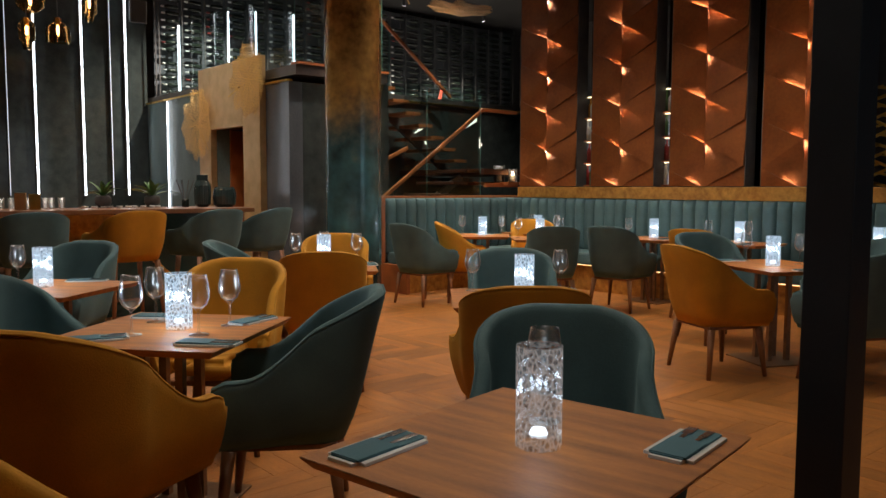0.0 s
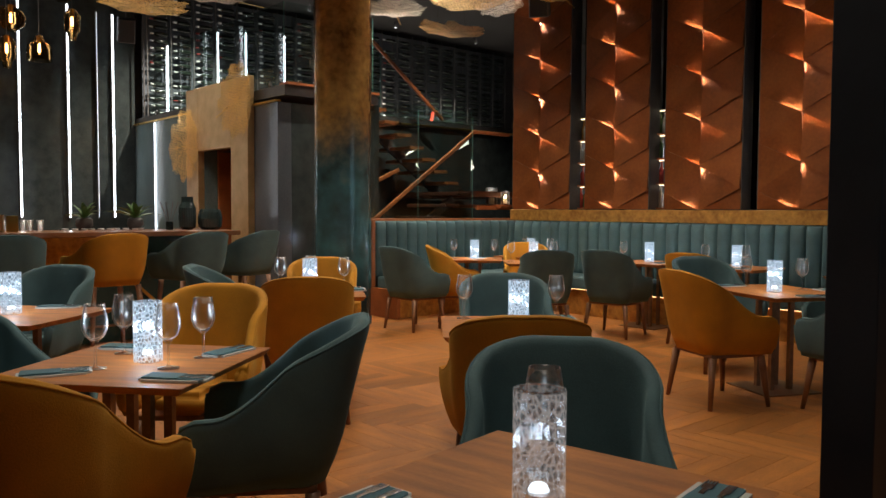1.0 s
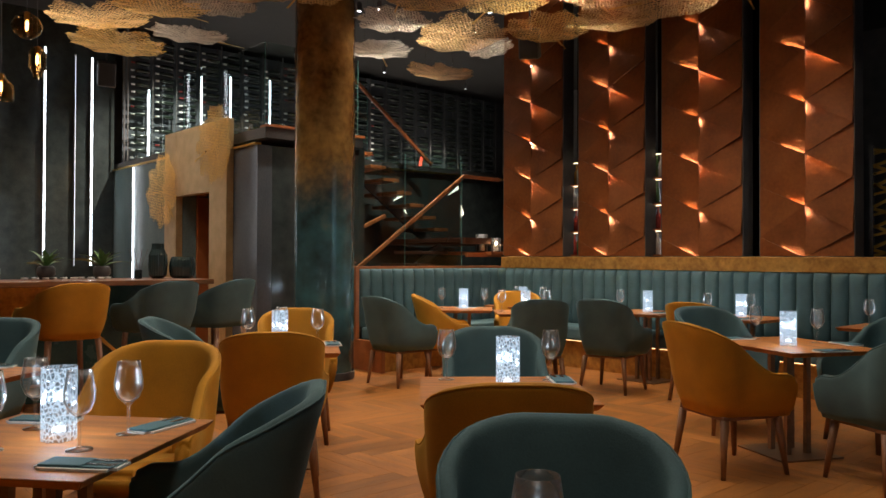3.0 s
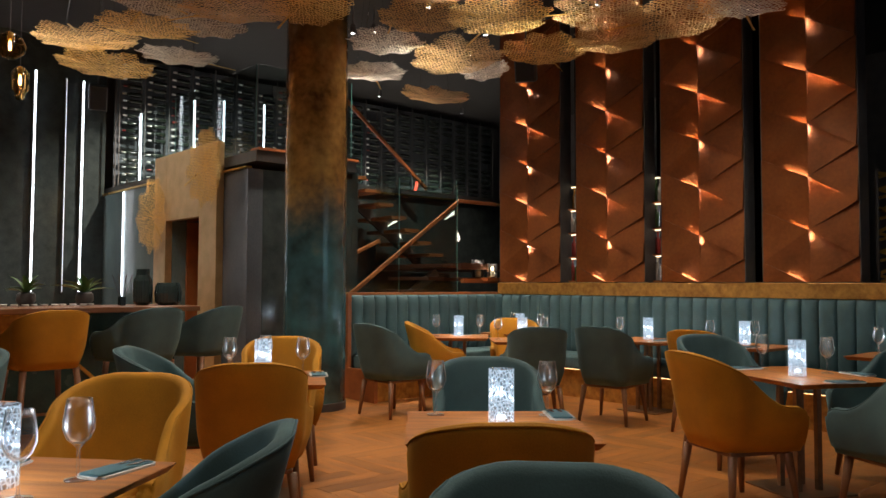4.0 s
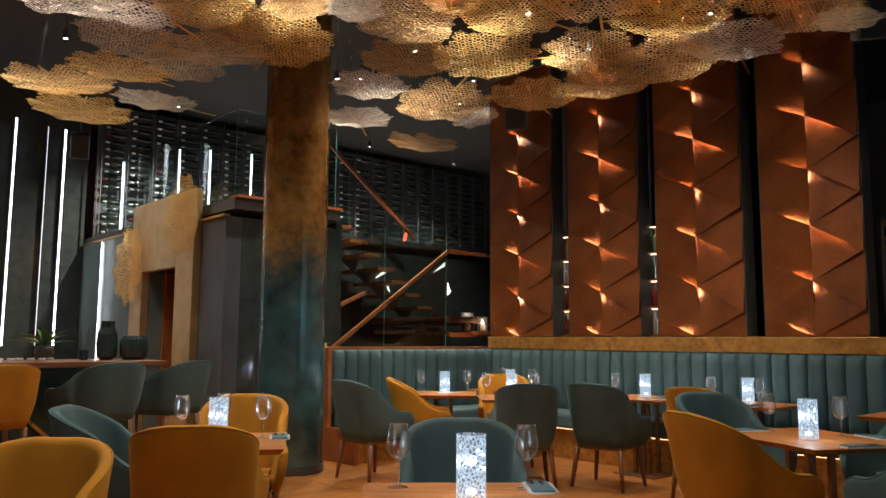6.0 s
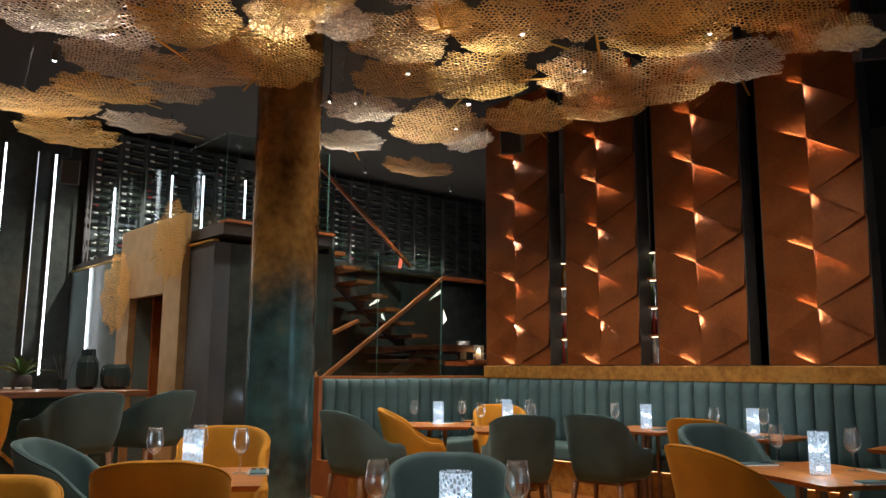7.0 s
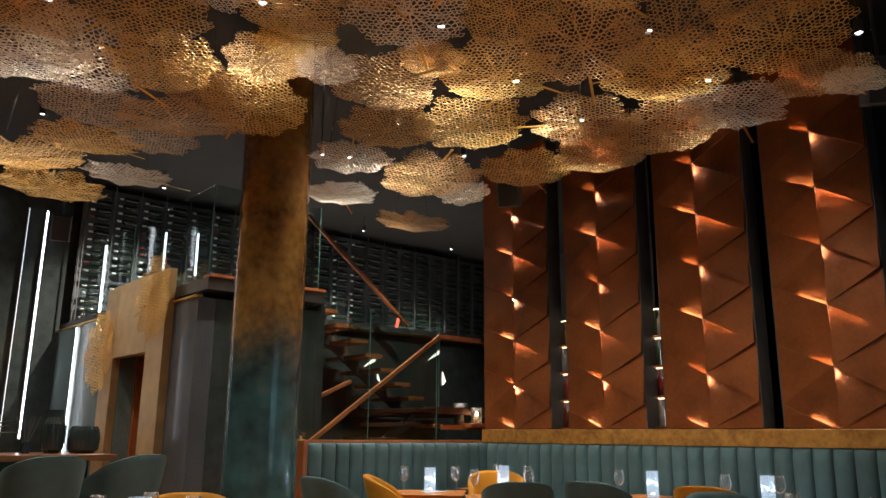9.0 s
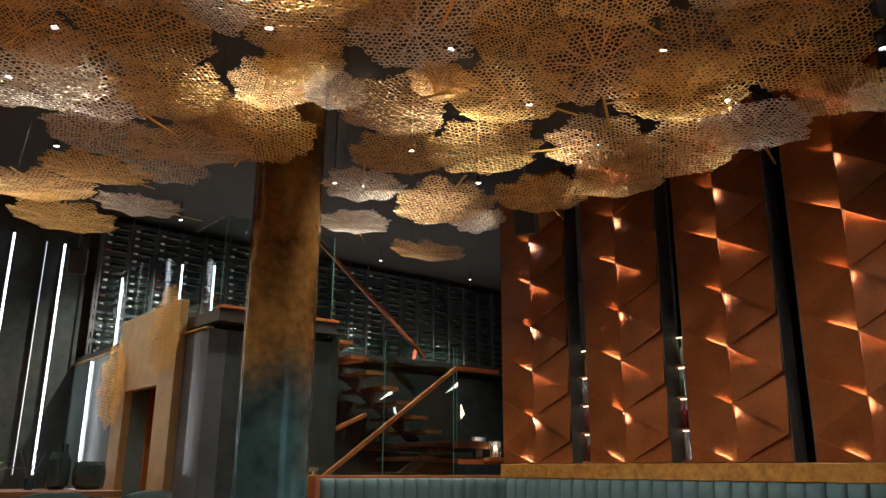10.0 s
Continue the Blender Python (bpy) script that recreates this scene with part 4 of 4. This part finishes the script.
# ---------------------------------------------------------------- tableware
GLASS_MESH = mesh_of("wine_glass", lathe([(r * 1.14, z * 1.09) for r, z in [(0, 0.0), (0.034, 0.0), (0.034, 0.003), (0.008, 0.008), (0.0045, 0.014), (0.004, 0.085), (0.012, 0.095), (0.030, 0.112), (0.040, 0.138), (0.0405, 0.160), (0.036, 0.190), (0.0315, 0.222),
                                       (0.0305, 0.222), (0.035, 0.189), (0.0392, 0.160), (0.0387, 0.139), (0.029, 0.114), (0.010, 0.0985), (0, 0.097)]], 28), GLASS, True)


def crystal_mesh():
    bm = bmesh.new()
    n, rows, h, r = 16, 12, 0.237, 0.046
    out = []
    for k in range(rows + 1):
        out.append([bm.verts.new(((r + (0.006 if (k + i) % 2 else -0.005)) * math.cos(2 * math.pi * (i + 0.5 * (k % 2)) / n), (r + (0.006 if (k + i) % 2 else -0.005)) * math.sin(2 * math.pi * (i + 0.5 * (k % 2)) / n), h * k / rows)) for i in range(n)])
    inn = [[bm.verts.new((0.036 * math.cos(2 * math.pi * i / n), 0.036 * math.sin(2 * math.pi * i / n), z)) for i in range(n)] for z in (h, 0.03)]
    for k in range(rows):
        for i in range(n):
            j = (i + 1) % n
            a, b, c, d = out[k][i], out[k][j], out[k + 1][j], out[k + 1][i]
            if k % 2 == 0:
                bm.faces.new((a, b, d)), bm.faces.new((b, c, d))
            else:
                bm.faces.new((a, b, c)), bm.faces.new((a, c, d))
    for i in range(n):
        j = (i + 1) % n
        bm.faces.new((out[-1][i], out[-1][j], inn[0][j], inn[0][i]))
        bm.faces.new((inn[0][i], inn[0][j], inn[1][j], inn[1][i]))
    bm.faces.new(inn[1])
    bm.faces.new(out[0][::-1])
    bmesh.ops.recalc_face_normals(bm, faces=bm.faces)
    return mesh_of("tumbler", bm, CRYSTAL)


CRYSTAL_MESH = crystal_mesh()
# glowing sleeve around the tumbler, stands in for light caught by its facets
SLEEVE_MESH = mesh_of("led_core", lathe([(0.0535, 0.004), (0.0535, 0.236)], 32), FACET_SPARKLE, True)
DIM_SLEEVE_MESH = SLEEVE_MESH.copy()
DIM_SLEEVE_MESH.materials[0] = DIM_FACET_SPARKLE
PUCK_MESH = mesh_of("led_puck", lathe([(0, 0.031), (0.022, 0.031), (0.016, 0.043), (0, 0.047)], 16), LED_PUCK, True)


def wine_glass(x, y, z=0.75):
    o = new("wine_glass", GLASS_MESH)
    o.matrix_basis = pose(x, y, z, 0, 0, 40 * x)
    tagged(o, "clear empty stemmed wine glass on the oak table", "wine glass", "wine glasses on the tables")


def crystal_lamp(x, y, lit=True, z=0.75):
    c = thing("crystal_lamp", "cut crystal table lamp glowing cool white on the table" if lit else "clear cut crystal table lamp with a faint led", "table lamp", "crystal lamps on the tables", at=pose(x, y, z, 0, 0, 77 * x))
    for name, me, label in (("tumbler", CRYSTAL_MESH, "cut crystal cylinder"), ("led_core", SLEEVE_MESH, "sleeve glowing with painted facet sparkle"), ("led_puck", PUCK_MESH, "bright led")):
        o = new(name, DIM_SLEEVE_MESH if not lit and name == "led_core" else me)
        o.parent = c
        o.visible_shadow = name == "led_puck"
        tagged(o, label)
    bulb = bpy.data.lights.new("lamp_light", "POINT")
    bulb.energy, bulb.color, bulb.shadow_soft_size = 1.6 if lit else 0.25, (0.72, 0.87, 1.0), 0.02
    new("lamp_light", bulb).matrix_world = pose(x, y, z + 0.13)


def rounded_plate(w, d, z0, z1, r):
    bm = box(-w / 2, -d / 2, z0, w / 2, d / 2, z1)
    bmesh.ops.bevel(bm, geom=[e for e in bm.edges if abs(e.verts[0].co.z - e.verts[1].co.z) > (z1 - z0) * 0.5], offset=r, segments=5, affect="EDGES")
    return bm


TRAY_MESH = mesh_of("side_plate", rounded_plate(0.245, 0.115, 0, 0.012, 0.02), WHITE_CHINA)
NAP = rounded_plate(0.225, 0.086, 0.012, 0.018, 0.006)
merge(NAP, box(-0.11, -0.0425, 0.018, 0.02, 0.0425, 0.023, 0.002))
NAP_MESH = mesh_of("napkin", NAP, NAPKIN_MAT)


def cutlery_mesh(fork):
    bm = box(-0.02, -0.006, 0.0185, 0.095, 0.006, 0.0225, 0.0015)
    if fork:
        merge(bm, box(0.09, -0.012, 0.0185, 0.12, 0.012, 0.0225, 0.001))
        for q in (-0.010, -0.0035, 0.0035, 0.010):
            merge(bm, box(0.118, q - 0.0018, 0.0185, 0.145, q + 0.0018, 0.0215))
    else:
        merge(bm, box(0.08, -0.010, 0.0185, 0.140, 0.009, 0.022, 0.001))
    return mesh_of("fork" if fork else "knife", bm, STEEL)


FORK, KNIFE = cutlery_mesh(True), cutlery_mesh(False)


def setting(x, y, turn, z=0.75):
    m = pose(x, y, z, 0, 0, turn)
    for name, me, off, label, cat in (("side_plate", TRAY_MESH, 0, "narrow white china tray on the oak table", "plate"), ("napkin", NAP_MESH, 0, "folded teal linen napkin on a white tray", "napkin"),
                                      ("fork", FORK, 0.018, "polished steel fork tucked in a napkin", "fork"), ("knife", KNIFE, -0.016, "polished steel knife tucked in a napkin", "knife")):
        o = new(name, me)
        o.matrix_basis = m @ pose(-0.03 if off else 0, off, 0.0, 0, 0, 4 if off > 0 else 0) @ Matrix.Diagonal((1, 1, 0.6, 1))
        tagged(o, label, cat, cat + " settings on the tables")


for x, y in ((-0.78, 1.70), (-2.755, 1.65), (-4.60, 1.57), (-2.50, 3.46), (-2.47, 6.18), (-4.70, 3.56), (-6.70, 7.12), (-6.68, 8.12), (-5.92, 7.33), (-5.03, 8.36), (-3.98, 8.44), (-2.50, 8.30)):
    crystal_lamp(x, y, x < -1)
for x, y in ((-0.90, 1.85), (-2.74, 1.45), (-2.99, 1.64), (-2.58, 1.66), (-2.70, 1.85), (-2.88, 3.43), (-2.54, 3.80), (-4.88, 3.42), (-4.58, 3.78), (-4.92, 3.70), (-2.84, 6.46), (-2.42, 6.52), (-4.80, 1.48),
             (-6.95, 7.00), (-6.62, 7.38), (-6.86, 8.20), (-6.42, 8.20), (-6.08, 7.12), (-5.72, 7.46), (-5.28, 8.20), (-4.24, 8.24), (-3.86, 8.40), (-2.68, 8.20), (-2.32, 8.35)):
    wine_glass(x, y)
for x, y, turn in ((-1.0, 1.41, 100), (-0.56, 1.96, 100), (-2.74, 1.31, 75), (-3.10, 1.70, 45), (-2.38, 1.61, 42), (-2.74, 1.98, 115), (-2.50, 3.83, 140), (-4.52, 3.86, 150), (-2.92, 6.36, 60), (-2.26, 6.60, 150), (-2.14, 6.08, 60),
                   (-4.76, 1.86, 60), (-4.86, 1.40, 130), (-6.85, 7.30, 45), (-4.82, 8.30, 90), (-6.52, 8.02, 0), (-3.80, 8.20, 90)):
    setting(x, y, turn)


# ---------------------------------------------------------------- things on the bar
def vase(x, y, profile, label):
    bm = bmesh.new()
    n = 48
    rings = [[bm.verts.new(((r + (0.003 if i % 2 else 0)) * math.cos(2 * math.pi * i / n), (r + (0.003 if i % 2 else 0)) * math.sin(2 * math.pi * i / n), z)) for i in range(n)] for r, z in profile]
    for a, b in zip(rings, rings[1:]):
        for i in range(n):
            bm.faces.new((a[i], a[(i + 1) % n], b[(i + 1) % n], b[i]))
    bm.faces.new(rings[0][::-1])
    bmesh.ops.recalc_face_normals(bm, faces=bm.faces)
    return solo("vase", bm, VASE_MAT, label, "vase", "vases on the bar", at=pose(x, y, 1.12))


VASE_MAT = material("dark ribbed vase glass", (0.035, 0.055, 0.055), 0.15, vary=0.2, bump=0, coat=0.5)
vase(-8.05, 4.05, [(0.05, 0), (0.085, 0.03), (0.092, 0.14), (0.088, 0.24), (0.06, 0.30), (0.058, 0.36), (0.05, 0.36), (0.052, 0.30), (0.08, 0.2)], "tall dark ribbed glass vase on the bar")
vase(-7.98, 4.28, [(0.09, 0), (0.12, 0.03), (0.13, 0.12), (0.118, 0.19), (0.10, 0.225), (0.092, 0.225), (0.11, 0.18), (0.12, 0.1)], "squat dark ribbed glass vase on the bar")


def fern(x, y, z, size, n, seed, label):
    r = random.Random(seed)
    p = thing("potted_plant", label, "plant", "plants behind the bar", at=pose(x, y, z))
    part("pot", lathe([(0, 0), (0.05, 0), (0.085, 0.05), (0.08, 0.11), (0.06, 0.13), (0.05, 0.12), (0, 0.12)], 20), BLACK, p, "round black pot", smooth=True)
    for i in range(n):
        a, el = r.uniform(0, 6.28), r.uniform(0.5, 1.35)
        ln, w = size * r.uniform(0.7, 1.1), size * 0.07
        bm = bmesh.new()
        prev = None
        for k in range(7):
            t = k / 6
            rr, zz = ln * t * math.cos(el) * (1 + 0.3 * t), 0.11 + ln * (t * math.sin(el) - 0.35 * t * t)
            ww = w * math.sin(math.pi * min(1, 0.12 + 0.88 * t)) + 0.001
            c, s = math.cos(a), math.sin(a)
            cur = [bm.verts.new((rr * c - q * ww * s, rr * s + q * ww * c, zz + abs(q) * ww * 0.5)) for q in (-1, 0, 1)]
            if prev:
                bm.faces.new((prev[0], prev[1], cur[1], cur[0])), bm.faces.new((prev[1], prev[2], cur[2], cur[1]))
            prev = cur
        part("leaf", bm, LEAF_PLANT, p, smooth=True)


fern(-8.32, 3.58, 1.12, 0.30, 22, 3, "bright green spiky fern in a black pot")
fern(-8.30, 3.05, 1.12, 0.30, 16, 5, "olive green trailing plant in a round black pot")


def diffuser(x, y):
    d = thing("reed_diffuser", "dark glass reed diffuser with black sticks on the bar", "diffuser", at=pose(x, y, 1.12))
    part("bottle", box(-0.03, -0.03, 0, 0.03, 0.03, 0.09, 0.006), BOTTLE_GLASS, d)
    for i in range(8):
        a = i * 0.8
        part("stick", tube((0, 0, 0.03), (0.10 * math.cos(a), 0.10 * math.sin(a), 0.30), 0.003, 0.003, 5), BLACK, d)


diffuser(-8.0, 3.83)
for i in range(12):
    g = lathe([(0, 0), (0.026, 0), (0.032, 0.11), (0.030, 0.11), (0.025, 0.006), (0, 0.006)], 16)
    solo("tumbler_glass", g, GLASS, "clear tumbler standing in a row on the bar", "glass", "tumblers on the bar", at=pose(-8.15 + 0.08 * (i % 2), 1.75 + 0.075 * i, 1.12), smooth=True)
for i in range(10):
    g = lathe([(0, 0), (0.03, 0), (0.034, 0.018), (0.028, 0.02), (0, 0.012)], 14)
    solo("saucer", g, WHITE_CHINA, "small white dish on the bar", "dish", "white dishes on the bar", at=pose(-8.25 + 0.03 * (i % 3), 2.85 + 0.085 * i, 1.12), smooth=True)
solo("menu_holder", box(-0.05, -0.015, 0, 0.05, 0.015, 0.16, 0.002), PORTAL_GOLD, "small pale gold menu block on the bar", "menu holder", at=pose(-7.95, 2.18, 1.12, 0, 0, 60))
solo("menu_holder", box(-0.05, -0.015, 0, 0.05, 0.015, 0.15, 0.002), BRASS, "small brass menu block on the bar", "menu holder", at=pose(-7.93, 2.30, 1.12, 0, 0, 75))


def pendant(x, y, z, profile):
    p = thing("pendant_lamp", "amber glass pendant lamp with a glowing filament over the bar", "pendant lamp", "amber pendants over the bar", at=pose(x, y, z))
    part("shade", lathe(profile + [(r - 0.004, q) for r, q in profile[::-1]], 28), AMBER_GLASS, p, smooth=True)
    part("socket", lathe([(0, 0.17), (0.022, 0.17), (0.022, 0.24), (0, 0.24)], 14), BRASS, p, "brass socket")
    part("bulb", lathe([(0, 0.07), (0.012, 0.085), (0.012, 0.15), (0, 0.17)], 10), FILAMENT, p, "glowing filament", smooth=True)
    part("cable", tube((0, 0, 0.24), (0, 0, CEIL - z), 0.004, 0.004, 5), BLACK, p, "black cable")


BELL = [(0.11, 0.0), (0.115, 0.08), (0.105, 0.14), (0.05, 0.19), (0.03, 0.24)]
BALL = [(0.05, 0.0), (0.12, 0.05), (0.135, 0.12), (0.10, 0.19), (0.03, 0.24)]
TALL = [(0.035, -0.06), (0.045, 0.0), (0.075, 0.03), (0.078, 0.18), (0.03, 0.24)]
for x, y, z, prof in ((-8.0, 2.58, 2.76, BELL), (-8.0, 2.88, 3.06, TALL), (-8.0, 2.79, 3.36, BALL), (-8.05, 2.35, 3.02, BALL), (-8.0, 2.30, 2.72, TALL), (-7.95, 2.05, 3.2, BELL)):
    pendant(x, y, z, prof)


def loudspeaker(x, y, z, turn):
    s = thing("loudspeaker", "black loudspeaker hung from a ceiling bracket", "loudspeaker", "loudspeakers", at=pose(x, y, z, 20, 0, turn))
    part("cabinet", box(-0.14, -0.12, -0.2, 0.14, 0.12, 0.2, 0.02), BLACK, s)
    part("grille", box(-0.12, -0.128, -0.18, 0.12, -0.121, 0.18), POST_MAT, s, "black metal grille")
    part("bracket", tube((0, 0.05, 0.15), (0, 0.45, CEIL - z + 0.1), 0.015, 0.015, 6), BLACK, s, "black bracket")


loudspeaker(-7.15, 8.75, 4.25, 35)
loudspeaker(-2.85, 8.75, 4.2, 35)
loudspeaker(-13.42, 5.28, 4.38, 75)


ornament = thing("ornament", "small brass and glass ornament on the banquette end", "ornament", at=pose(-7.95, 6.42, 1.225))
part("stand", lathe([(0, 0), (0.045, 0), (0.045, 0.012), (0.012, 0.02), (0.010, 0.05), (0, 0.05)], 16), BRASS, ornament, smooth=True)
for a in range(5):
    part("bead", lathe([(0, -0.022), (0.016, -0.016), (0.022, 0), (0.016, 0.016), (0, 0.022)], 12, m=pose(0.04 * math.cos(a * 1.257), 0.04 * math.sin(a * 1.257), 0.066)), CRYSTAL, ornament, "clear glass bead", smooth=True)


# ---------------------------------------------------------------- gallery lamps
ceiling_spot(-9.0, 7.6, 4.9, 320)
ceiling_spot(-8.9, 9.4, 4.9, 260)
for x, y in ((-12.3, 6.4), (-12.3, 8.2), (-12.3, 10.2), (-12.3, 12.4)):
    ceiling_spot(x, y, 5.0, 850 if y < 9 else 1500)

# ---------------------------------------------------------------- shelves behind the gaps between the panels
DARK_MIRROR = material("dark mirror", (0.55, 0.52, 0.45), 0.05, metal=1.0, vary=0.1, bump=0)
for (xa, _, wr), (xb, wl, _) in zip(PANELS, PANELS[1:]):
    solo("mirror_strip", box(xa + wr - 0.1, PY + 0.42, PZ0, xb - wl + 0.1, PY + 0.44, PZ1), DARK_MIRROR, "dark mirror behind the gap between copper panels", "mirror", "mirrors behind the panels", kind="structure")
rs = random.Random(12)
SHELF_BOTTLES = [mesh_of("bottle", lathe([(0, 0), (0.036, 0), (0.036, 0.17), (0.013, 0.22), (0.013, 0.28), (0, 0.28)], 12), material("spirit bottle", c, 0.12, vary=0.1, bump=0), True)
                 for c in ((0.45, 0.22, 0.05), (0.5, 0.5, 0.46), (0.08, 0.16, 0.06), (0.35, 0.05, 0.04))]
for (xa, _, wr), (xb, wl, _), n in zip(PANELS[:2], PANELS[1:3], (4, 4)):
    sh = thing("bottle_shelf", "narrow lit bottle shelf between two copper panels", "shelf", "bottle shelves behind the panels")
    x0, x1 = xa + wr - 0.05, xb - wl + 0.05
    part("light_strip", box(x0 + 0.05, PY + 0.385, PZ0, x0 + 0.062, PY + 0.397, PZ0 + 1.0), LED_WHITE, sh, "upright white light strip")
    for side in (x0 - 0.02, x1):
        part("upright", box(side, PY + 0.14, PZ0 - 0.01, side + 0.02, PY + 0.40, PZ0 + 1.32), BLACK, sh)
    for k in range(n):
        z = PZ0 + 0.02 + 0.32 * k
        part("shelf", box(x0, PY + 0.14, z - 0.02, x1, PY + 0.40, z), RAIL_WOOD, sh)
        part("light_strip", box(x0, PY + 0.20, z + 0.286, x1, PY + 0.21, z + 0.297), LED_SHELF, sh, "warm light strip")
        for j in range(4):
            o = new("bottle", rs.choice(SHELF_BOTTLES))
            o.matrix_basis = pose(x0 + 0.05 + (x1 - x0 - 0.10) * j / 3, PY + rs.uniform(0.22, 0.30), z)
            tagged(o, "small spirit bottle on the lit shelf", "bottle", "bottles on the shelves")

# ---------------------------------------------------------------- lattice screen beyond the panels
def lattice(x0, x1, y, z0, z1):
    sc = thing("lattice_screen", "gilded openwork lattice screen beside the copper panels", "screen")
    r = random.Random(21)
    part("frame", merge(box(x0 - 0.03, y - 0.02, 0, x0, y + 0.02, z1), box(x1, y - 0.02, 0, x1 + 0.03, y + 0.02, z1)), BLACK, sc, "black frame")
    n = 11
    for k in range(n):
        za, zb = z0 + (z1 - z0) * k / n, z0 + (z1 - z0) * (k + 1) / n
        a, b = (x0, x1) if k % 2 else (x1, x0)
        part("strut", beam((a, y, za), (b, y, zb + r.uniform(-0.04, 0.04)), 0.02, 0.03), BRASS, sc)
        part("strut", beam((b, y, za + 0.02), ((x0 + x1) / 2, y, (za + zb) / 2), 0.02, 0.025), BRASS, sc)


lattice(-3.08, -2.82, 9.45, 1.36, 2.50)

# ---------------------------------------------------------------- parquet planks, herringbone
PW, PL = 0.14, 0.70


def plank_bm(bm, m):
    return merge(bm, box(0.0008, 0.0008, -0.012, PL - 0.0008, PW - 0.0008, 0.0, m=m))


def parquet_material(name, island):
    m = material(name, (0.58, 0.225, 0.052), 0.42, spec=0.35, scale=2.4, bump=0.05, bump_scale=38, stretch=(1, 4, 4), second=(0.30, 0.105, 0.024))
    n, l = m.node_tree.nodes, m.node_tree.links
    if island:
        src = n.new("ShaderNodeNewGeometry").outputs["Random Per Island"]
    else:
        src = n.new("ShaderNodeObjectInfo").outputs["Random"]
    mp = next(q for q in n if q.type == "MAPPING")
    mul = n.new("ShaderNodeVectorMath")
    mul.operation = "SCALE"
    mul.inputs[0].default_value = (37.0, 11.0, 5.0)
    l.new(src, mul.inputs["Scale"]), l.new(mul.outputs[0], mp.inputs["Location"])
    b = n["Principled BSDF"]
    old = b.inputs["Base Color"].links[0].from_socket
    rr, hsv = n.new("ShaderNodeMapRange"), n.new("ShaderNodeHueSaturation")
    rr.inputs[3].default_value, rr.inputs[4].default_value = 0.82, 1.12
    l.new(src, rr.inputs[0]), l.new(rr.outputs[0], hsv.inputs["Value"]), l.new(old, hsv.inputs["Color"])
    l.new(hsv.outputs[0], b.inputs["Base Color"])
    return m


floor = thing("floor", "warm oak parquet floor laid in herringbone", "floor", kind="structure")
PARQUET_ONE, PARQUET_MANY = parquet_material("oak plank", False), parquet_material("oak planks", True)
ONE = mesh_of("plank", plank_bm(bmesh.new(), Matrix()), PARQUET_ONE)
rest = {0: ([], []), 1: ([], [])}
singles = 0
N = 5
for i in range(-100, 36):
    for j in range(-36, 66):
        d = (i - j) % (2 * N)
        if d not in (0, 2 * N - 1):
            continue
        kind = 0 if d == 0 else 1
        x, y = i * PW, j * PW
        cx, cy = (x + PL / 2, y + PW / 2) if kind == 0 else (x + PW / 2, y + PL / 2)
        if not (-13.9 < cx < 4.8 and -4.8 < cy < 8.98):
            continue
        if -4.9 < cx < -0.1 and 1.0 < cy < 6.8 and singles < 300:
            o = new("plank", ONE)
            o.parent = floor
            o.matrix_basis = pose(x, y, 0) if kind == 0 else pose(x + PW, y, 0, 0, 0, 90)
            singles += 1
        else:
            vs, fs = rest[kind]
            lx, ly = (x, y) if kind == 0 else (y, -x - PW)
            n = len(vs)
            vs += [(lx + u, ly + v, w) for w in (-0.012, 0.0) for u, v in ((0.0008, 0.0008), (PL - 0.0008, 0.0008), (PL - 0.0008, PW - 0.0008), (0.0008, PW - 0.0008))]
            fs += [(n + 4, n + 5, n + 6, n + 7), (n, n + 1, n + 5, n + 4), (n + 1, n + 2, n + 6, n + 5), (n + 2, n + 3, n + 7, n + 6), (n + 3, n, n + 4, n + 7)]
for kind, (vs, fs) in rest.items():
    me = bpy.data.meshes.new("planks")
    me.from_pydata(vs, [], fs)
    me.materials.append(PARQUET_MANY)
    o = new("planks", me)
    o.parent = floor
    tagged(o, "warm oak parquet planks", kind="stuff")
    o.matrix_basis = pose(0, 0, 0, 0, 0, 90 * kind)
